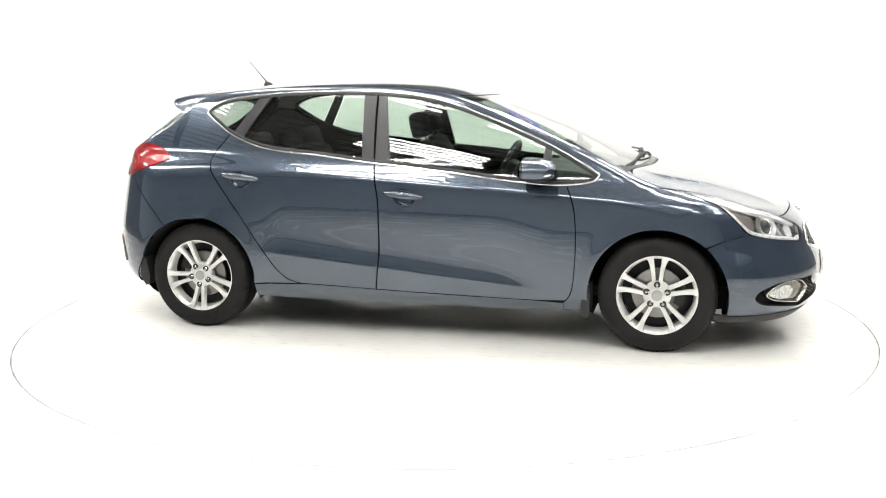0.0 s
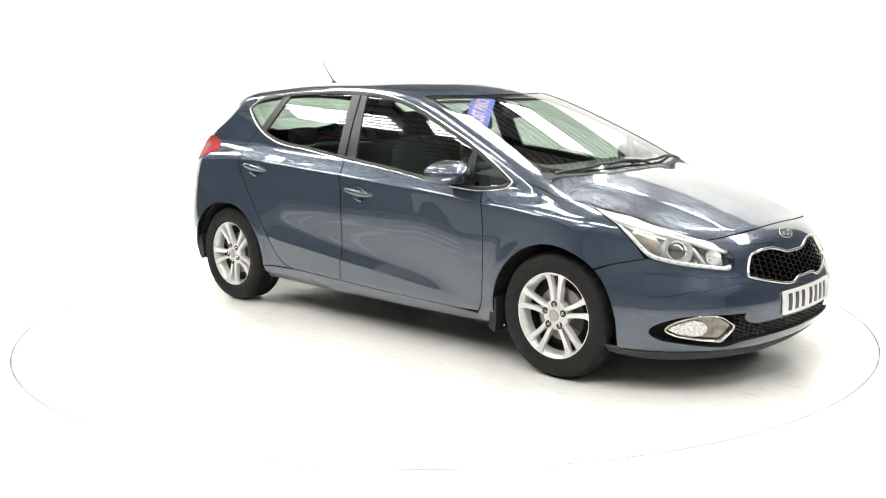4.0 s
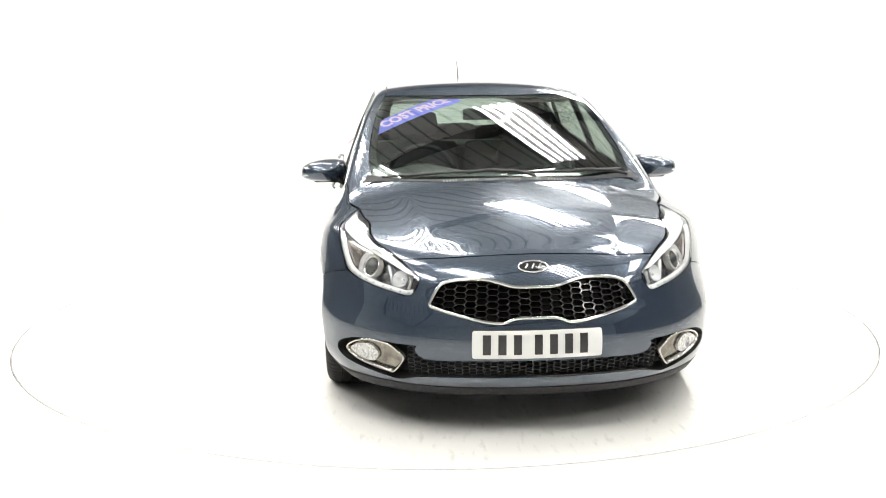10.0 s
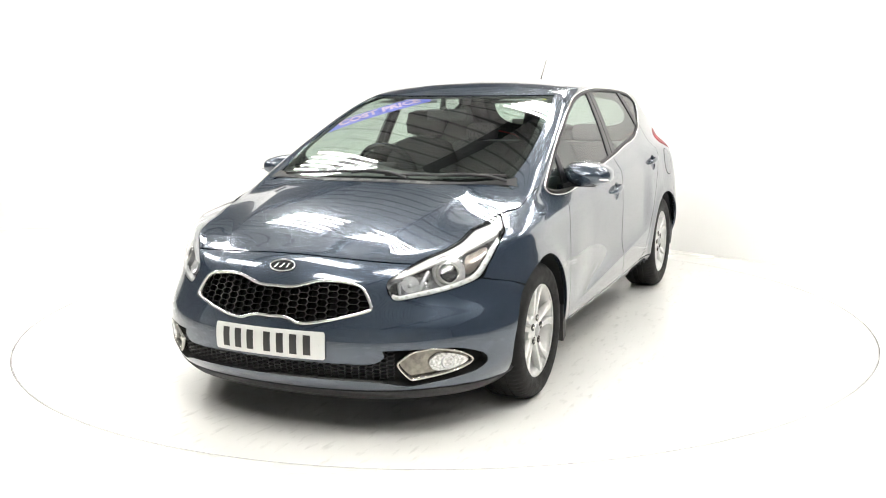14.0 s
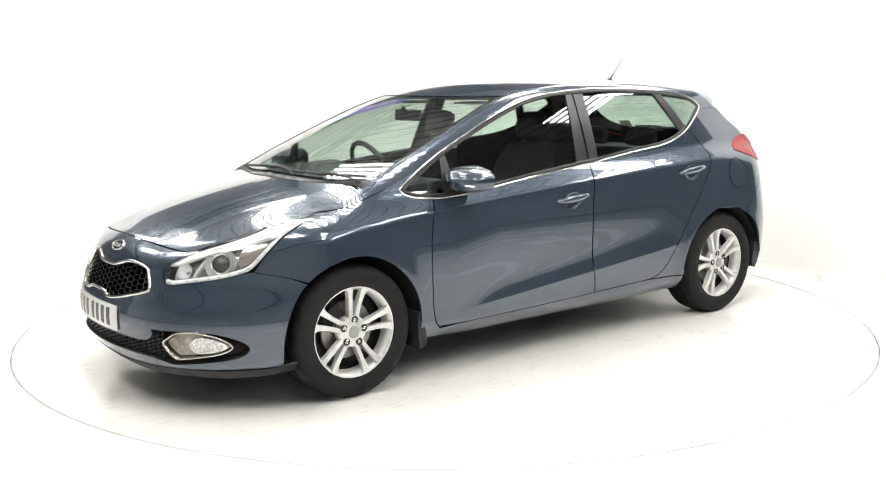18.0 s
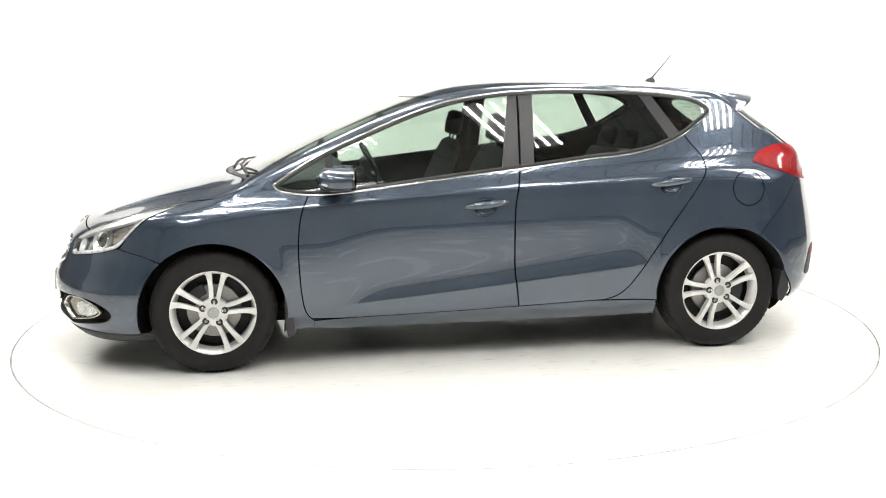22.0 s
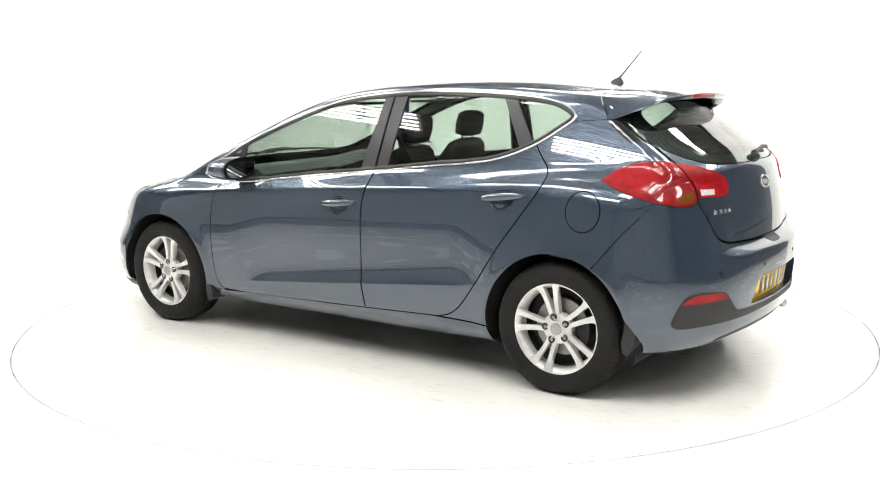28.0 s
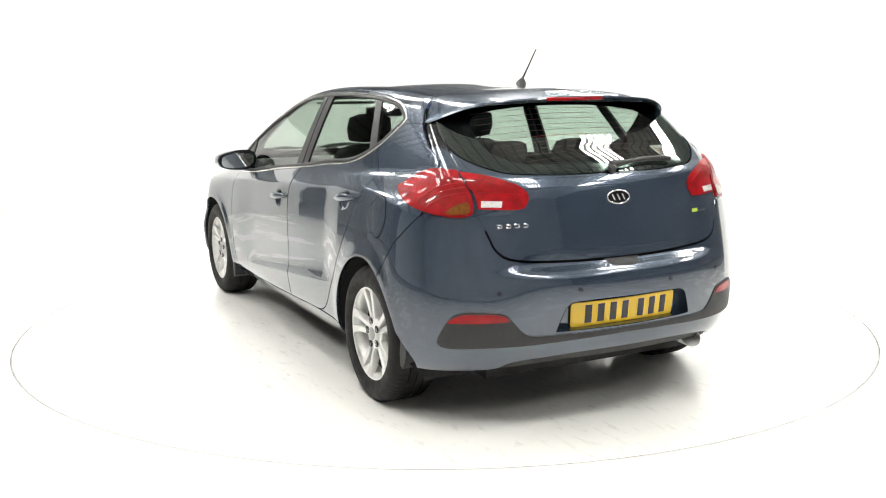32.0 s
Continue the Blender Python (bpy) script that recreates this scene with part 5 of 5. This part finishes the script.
# ---- wipers, cowl, antenna, mud flaps ----
cowl_half = [(1.298, 0), (1.284, .22), (1.234, .40), (1.180, .60), (1.165, .70, 1), (1.100, .672, 1), (1.150, .58), (1.208, .40), (1.240, .2), (1.252, 0)]
cowl = link_mesh("cowl", shell(from_top, dense(whole_top(cowl_half)), step=.03, lift=.001), black_plastic, car, "black cowl panel with vents below the windscreen")
for k in range(6):
    y = -.27 + k * .104
    for j in range(5):
        link_mesh("vent_slot", strip(from_top, np.array([(1.285 - .18 * y * y, y - .03 + j * .015), (1.262 - .18 * y * y, y - .03 + j * .015)]), .0085, .003), vent_grey, cowl)


def blade(points, lift, name, material, radius):
    p = from_top(dense(points, .03, False))
    g = gradient(p)
    bm = bmesh.new()
    h = [lift * min(1, .35 + 2.5 * min(i, len(p) - 1 - i) / len(p)) for i in range(len(p))]
    tube(bm, [tuple(q + n * k) for q, n, k in zip(p, g, h)], radius, 8)
    return bm


def wipers():
    for pts, arm in (([(1.150, -.600), (1.180, -.40), (1.190, -.20), (1.200, .0), (1.215, .10)], [(1.245, .16), (1.222, .02), (1.195, -.18)]),
                     ([(1.215, .02), (1.205, .18), (1.180, .36), (1.120, .58), (1.105, .62)], [(1.150, .64), (1.165, .50), (1.185, .32)])):
        w = tagged(part("wiper", blade(pts, .012, "wiper", black_plastic, .0065), black_plastic, car), "black windscreen wiper")
        part("wiper_arm", blade(arm, .024, "arm", black_plastic, .008), black_plastic, w)
    pts = [(-1.955, .0), (-1.945, -.09), (-1.925, -.22), (-1.910, -.36)]
    p = from_top(dense(pts, .03, False))
    g = gradient(p)
    bm = bmesh.new()
    tube(bm, [tuple(q + n * .014) for q, n in zip(p, g)], [.017, .017, .016, .015] + [.010] * (len(p) - 4), 10)
    rear = part("rear_wiper", bm, black_plastic, car, "black tailgate wiper")
    m = on_skin(from_tail, .0, 1.066)
    bm = bmesh.new()
    lathe(bm, [(.001, .026), (.012, .025), (.018, .020), (.020, 0)], 20, m)
    part("wiper_hub", bm, black_plastic, rear)


wipers()


def antenna():
    bm = bmesh.new()
    rings = []
    for z, rx, ry, dx in ((1.418, .040, .022, 0), (1.430, .038, .021, 0), (1.442, .030, .017, -.003), (1.452, .019, .012, -.008), (1.457, .008, .007, -.012)):
        rings.append([bm.verts.new((-1.238 + dx + rx * math.cos(2 * math.pi * i / 20), ry * math.sin(2 * math.pi * i / 20), z)) for i in range(20)])
    for a, b in zip(rings, rings[1:]):
        for i in range(20):
            bm.faces.new((a[i], a[(i + 1) % 20], b[(i + 1) % 20], b[i]))
    bm.faces.new(rings[-1])
    base = part("antenna", bm, black_plastic, car, "short black whip antenna on the roof")
    bm = bmesh.new()
    tube(bm, [(-1.248, 0, 1.450), (-1.300, 0, 1.508), (-1.372, 0, 1.592)], [.0055, .0038, .003], 8)
    part("mast", bm, black_plastic, base)


antenna()


def flaps():
    def one(outline, thick):
        def build(bm):
            a = [bm.verts.new((x, .874, z)) for x, z in outline]
            b = [bm.verts.new((x + .004, .874 - thick, z)) for x, z in outline]
            bm.faces.new(a)
            bm.faces.new(b[::-1])
            for i in range(len(a)):
                j = (i + 1) % len(a)
                bm.faces.new((a[i], a[j], b[j], b[i]))
        return build
    both_bm("mud_flap", one([(.985, .355), (.972, .352), (.955, .315), (.942, .250), (.936, .188), (.975, .168), (.985, .22), (.988, .30)], .17), black_plastic, CARS, "black mud flap behind the wheel", 30)
    both_bm("mud_flap", one([(-1.690, .410), (-1.710, .405), (-1.730, .360), (-1.738, .310), (-1.722, .270), (-1.700, .240), (-1.678, .250), (-1.672, .30), (-1.685, .37)], .10), black_plastic, CARS, "black mud flap behind the wheel", 30)


flaps()


# ---- inside the car ----
def lofted(bm, rows, ends=True):
    rings = [[bm.verts.new(p) for p in r] for r in rows]
    k = len(rings[0])
    for a, b in zip(rings, rings[1:]):
        for j in range(k):
            bm.faces.new((a[j], a[(j + 1) % k], b[(j + 1) % k], b[j]))
    if ends:
        bm.faces.new(rings[0][::-1])
        bm.faces.new(rings[-1])


def pad(bm, path, wide, thick, n=20, e=2.8):
    """A cushion that follows points (x, z, width factor, thickness factor) at side y = 0."""
    rows = []
    for i, (x, z, fw, ft) in enumerate(path):
        a, b = path[max(i - 1, 0)], path[min(i + 1, len(path) - 1)]
        d = Vector((b[0] - a[0], 0, b[1] - a[1])).normalized()
        up = Vector((-d.z, 0, d.x))
        ring = []
        for k in range(n):
            t = 2 * math.pi * k / n
            c, s = math.cos(t), math.sin(t)
            g = (abs(c) ** e + abs(s) ** e) ** (-1 / e)
            ring.append(Vector((x, 0, z)) + Vector((0, c * g * wide * fw / 2, 0)) + up * (s * g * thick * ft / 2))
        rows.append(ring)
    lofted(bm, rows)


def shifted(bm, y):
    bmesh.ops.translate(bm, vec=(0, y, 0), verts=bm.verts)
    return bm


def front_seat(x, y):
    bm = bmesh.new()
    pad(bm, [(x + .50, .575, .7, .5), (x + .49, .58, .92, .9), (x + .40, .60, 1, 1), (x + .15, .575, 1, 1), (x - .02, .555, .95, .9)], .50, .15)
    seat = part("front_seat", shifted(bm, y), cloth, car, "black cloth front seat with a headrest", 60)
    bm = bmesh.new()
    pad(bm, [(x + .03, .55, .85, .8), (x - .01, .66, 1, 1), (x - .07, .82, 1.02, 1), (x - .13, .97, .95, .9), (x - .17, 1.06, .74, .75), (x - .185, 1.085, .55, .4)], .50, .13)
    part("backrest", shifted(bm, y), cloth, seat, "", 60)
    bm = bmesh.new()
    pad(bm, [(x - .175, 1.115, .6, .5), (x - .178, 1.125, .9, .9), (x - .190, 1.18, 1, 1), (x - .205, 1.245, .92, .9), (x - .210, 1.262, .6, .5)], .27, .10, 20, 2.4)
    part("headrest", shifted(bm, y), cloth, seat, "", 60)
    for s in (-.06, .06):
        bm = bmesh.new()
        tube(bm, [(x - .165, y + s, 1.06), (x - .178, y + s, 1.13)], .006, 8)
        part("headrest_post", bm, chrome, seat)


def rear_bench():
    bm = bmesh.new()
    pad(bm, [(-.50, .60, .97, .6), (-.52, .61, 1, 1), (-.75, .60, 1, 1), (-.96, .57, 1, .9)], 1.26, .16, 28, 6)
    seat = part("rear_bench", bm, cloth, car, "black cloth rear bench with three headrests", 60)
    for y, w in ((.32, .60), (-.32, .60)):
        bm = bmesh.new()
        pad(bm, [(-.90, .56, .98, .9), (-.96, .70, 1, 1), (-1.04, .88, 1, 1), (-1.085, .985, .97, .8), (-1.095, 1.005, .92, .5)], w, .13, 24, 5)
        part("backrest", shifted(bm, y), cloth, seat, "", 60)
    for y in (.40, 0, -.40):
        bm = bmesh.new()
        pad(bm, [(-1.100, 1.03, .7, .6), (-1.102, 1.04, .95, .95), (-1.115, 1.09, 1, 1), (-1.125, 1.13, .9, .85), (-1.128, 1.142, .6, .45)], .25 if y else .22, .085, 20, 2.6)
        part("headrest", shifted(bm, y), cloth, seat, "", 60)


def dashboard():
    bm = bmesh.new()
    rows = []
    for i in range(-12, 13):
        y = .74 * i / 12
        b = .10 * y * y
        hump = .035 * math.exp(-((y + .37) / .17) ** 2)
        rows.append([(1.16 - b * 2, y, .915), (.95 - b, y, .955), (.80 - b, y, .962 + hump), (.70 - b, y, .955 + hump * 1.3), (.66 - b, y, .925 + hump), (.68 - b, y, .86), (.70 - b, y, .74), (.74 - b, y, .58), (1.0, y, .55)])
    lofted(bm, rows)
    dash = part("dashboard", bm, dash_mat, car, "dark grey dashboard", 50)
    bm = bmesh.new()
    box(bm, -.15, .72, -.12, .12, .42, .60, .03)
    part("centre_console", bm, dash_mat, dash)
    bm = bmesh.new()
    box(bm, .655, .69, -.13, .13, .80, .925, .01)
    part("radio", bm, gloss_black, dash)
    # steering wheel on the car's right
    m = Matrix.Translation((.43, -.37, .925)) @ Matrix.Rotation(radians(-64), 4, "Y")
    bm = bmesh.new()
    rings, n, k = [], 40, 10
    for i in range(n):
        a = 2 * math.pi * i / n
        rings.append([bm.verts.new(m @ Vector(((.180 + .016 * math.cos(2 * math.pi * j / k)) * math.cos(a), (.180 + .016 * math.cos(2 * math.pi * j / k)) * math.sin(a), .016 * math.sin(2 * math.pi * j / k)))) for j in range(k)])
    for i in range(n):
        a, b = rings[i], rings[(i + 1) % n]
        for j in range(k):
            bm.faces.new((a[j], a[(j + 1) % k], b[(j + 1) % k], b[j]))
    wheel = part("steering_wheel", bm, gloss_black, car, "black three-spoke steering wheel on the right")
    bm = bmesh.new()
    box(bm, -.075, .075, -.085, .085, -.06, .0, .02, m)
    for a, b in (((-.03, .07), (-.03, .175)), ((-.03, -.07), (-.03, -.175)), ((-.07, 0), (-.175, 0))):
        tube(bm, [m @ Vector((*a, -.02)), m @ Vector((*b, 0))], .017, 8)
    part("hub", bm, black_plastic, wheel)
    bm = bmesh.new()
    tube(bm, [m @ Vector((0, 0, -.05)), m @ Vector((0, 0, -.30))], .04, 10)
    part("column", bm, black_plastic, wheel)


def cabin_trim():
    bm = bmesh.new()
    box(bm, -1.30, 1.05, -.74, .74, .27, .33, .01)
    part("cabin_floor", bm, cloth, car, "", 0)
    bm = bmesh.new()
    box(bm, -1.80, -1.13, -.60, .60, .965, .985, .006)
    part("parcel_shelf", bm, dash_mat, car, "dark parcel shelf")
    bm = bmesh.new()
    box(bm, -1.90, -1.16, -.66, .66, .33, .40, .01)
    part("boot_floor", bm, cloth, car, "", 0)
    link_mesh("headlining", shell(from_top, dense(whole_top([(.27, 0), (.24, .38), (.17, .545, 1), (-.3, .55), (-1.2, .55), (-1.38, .54, 1), (-1.39, 0)])), step=.06, lift=-.028, rim=0, gap=0), lining, car, "light grey roof lining")
    both("pillar_trim", shell(from_slant, shrink(dense(rail_loop), .004), step=.05, lift=-.016, rim=0, gap=0), pillar_mat, car, "grey inner pillar trim")
    both("quarter_trim", shell(from_side, dense([(-1.20, .70), (-1.17, 1.12), (-1.30, 1.22), (-1.36, 1.27), (-1.47, 1.255), (-1.60, 1.16), (-1.70, 1.05), (-1.68, .70)]), step=.06, lift=-.03, rim=0, gap=0), dash_mat, car, "dark inner quarter trim")
    for y in (.36, -.36):
        bm = bmesh.new()
        box(bm, .10, .24, y - .16, y + .16, 1.318, 1.332, .006, Matrix.Translation((0, 0, 0)))
        part("sun_visor", bm, lining, car, "grey sun visor")
    bm = bmesh.new()
    box(bm, .400, .425, -.125, .125, 1.225, 1.290, .012)
    mir = part("inside_mirror", bm, black_plastic, car, "black inside mirror")
    bm = bmesh.new()
    tube(bm, [(.42, 0, 1.275), (.455, 0, 1.298)], .014, 8)
    part("stalk", bm, black_plastic, mir)
    bm = bmesh.new()
    vs = [bm.verts.new((.399, y, z)) for y, z in ((-.115, 1.235), (.115, 1.235), (.115, 1.28), (-.115, 1.28))]
    bm.faces.new(vs)
    part("glass", bm, mirror_glass, mir, smooth=0)


pillar_mat = Mat("grey_pillar_trim", (.16, .16, .155), .7).mottle(80, .1).m
front_seat(-.02, .37)
front_seat(.10, -.37)
rear_bench()
dashboard()
cabin_trim()


# ---- banner and stickers behind the glass ----
def banner():
    low, right, up = Vector((.715, -.628)), Vector((-.355, .503)), Vector((-.102, -.072))
    blue = Mat("blue_banner", (.17, .18, .85), .4).mottle(30, .06).m
    pink = Mat("pink_banner_letters", (1.0, .68, .86), .4).m
    loop = [(.715, -.628), (.360, -.125), (.318, -.150), (.304, -.275), (.575, -.636), (.675, -.645)]
    ban = link_mesh("banner", shell(from_top, dense([(*p, 1) for p in loop]), step=.03, lift=-.009, rim=0, gap=0), blue, car, "slanted blue banner lettered in pink inside the windscreen")
    cur = bpy.data.curves.new("letters", "FONT")
    cur.body, cur.size, cur.resolution_u, cur.offset = "COST PRICE", 1.0, 3, .045
    tmp = new("letters_source", cur)
    bpy.context.view_layer.update()
    me = bpy.data.meshes.new_from_object(tmp.evaluated_get(bpy.context.evaluated_depsgraph_get()))
    bpy.data.objects.remove(tmp)
    co = np.array([tuple(v.co) for v in me.vertices])
    lo, hi = co.min(0), co.max(0)
    bm = bmesh.new()
    bm.from_mesh(me)
    bmesh.ops.triangulate(bm, faces=bm.faces)
    u, v = (co[:, 0] - lo[0]) / (hi[0] - lo[0]), (co[:, 1] - lo[1]) / (hi[1] - lo[1])
    flat = np.array([tuple(low + right * (.14 + .775 * a) + up * (.22 + .62 * b)) for a, b in zip(u, v)])
    p = from_top(flat)
    p = p - gradient(p) * .0065
    for vert, q in zip(bm.verts, p):
        vert.co = q
    part("letters", bm, pink, ban, "pink capital letters", 0)
    bpy.data.meshes.remove(me)
    yellow = Mat("yellow_sticker", (.75, .75, .05), .5).m
    link_mesh("round_sticker", shell(from_top, ellipse(.262, .535, .012, .019, 16), step=.02, lift=-.008, rim=0, gap=0), yellow, car, "small round yellow sticker inside the windscreen")
    white = Mat("white_sticker", (.7, .66, .64), .5).m
    red = Mat("red_sticker_print", (.35, .08, .08), .5).m
    st = link_mesh("window_sticker", shell(from_top, np.array([(-1.815, -.33), (-1.800, -.42), (-1.865, -.44), (-1.88, -.35)]), step=.03, lift=-.007, rim=0, gap=0), white, car, "small printed sticker inside the rear window")
    for k in range(3):
        x = -1.825 - k * .016
        link_mesh("print_bar", shell(from_top, np.array([(x, -.345 - k * .004), (x, -.41 - k * .004), (x - .009, -.412 - k * .004), (x - .009, -.347 - k * .004)]), step=.03, lift=-.0055, rim=0, gap=0), red, st)


banner()


# ---- the turntable turns at an even pace and carries the car ----
def motions():
    car_rows, table_rows = [], []
    for i in range(65):
        t = i / 2
        a = -128.58 - 7.1306 * (t - 16)
        turn = Matrix.Rotation(radians(a), 4, "Z")
        table_rows.append((t, turn))
        car_rows.append((t, turn @ Matrix.Translation((-.006, .211, 0))))
    walk(car, car_rows)
    walk(turntable, table_rows)


motions()
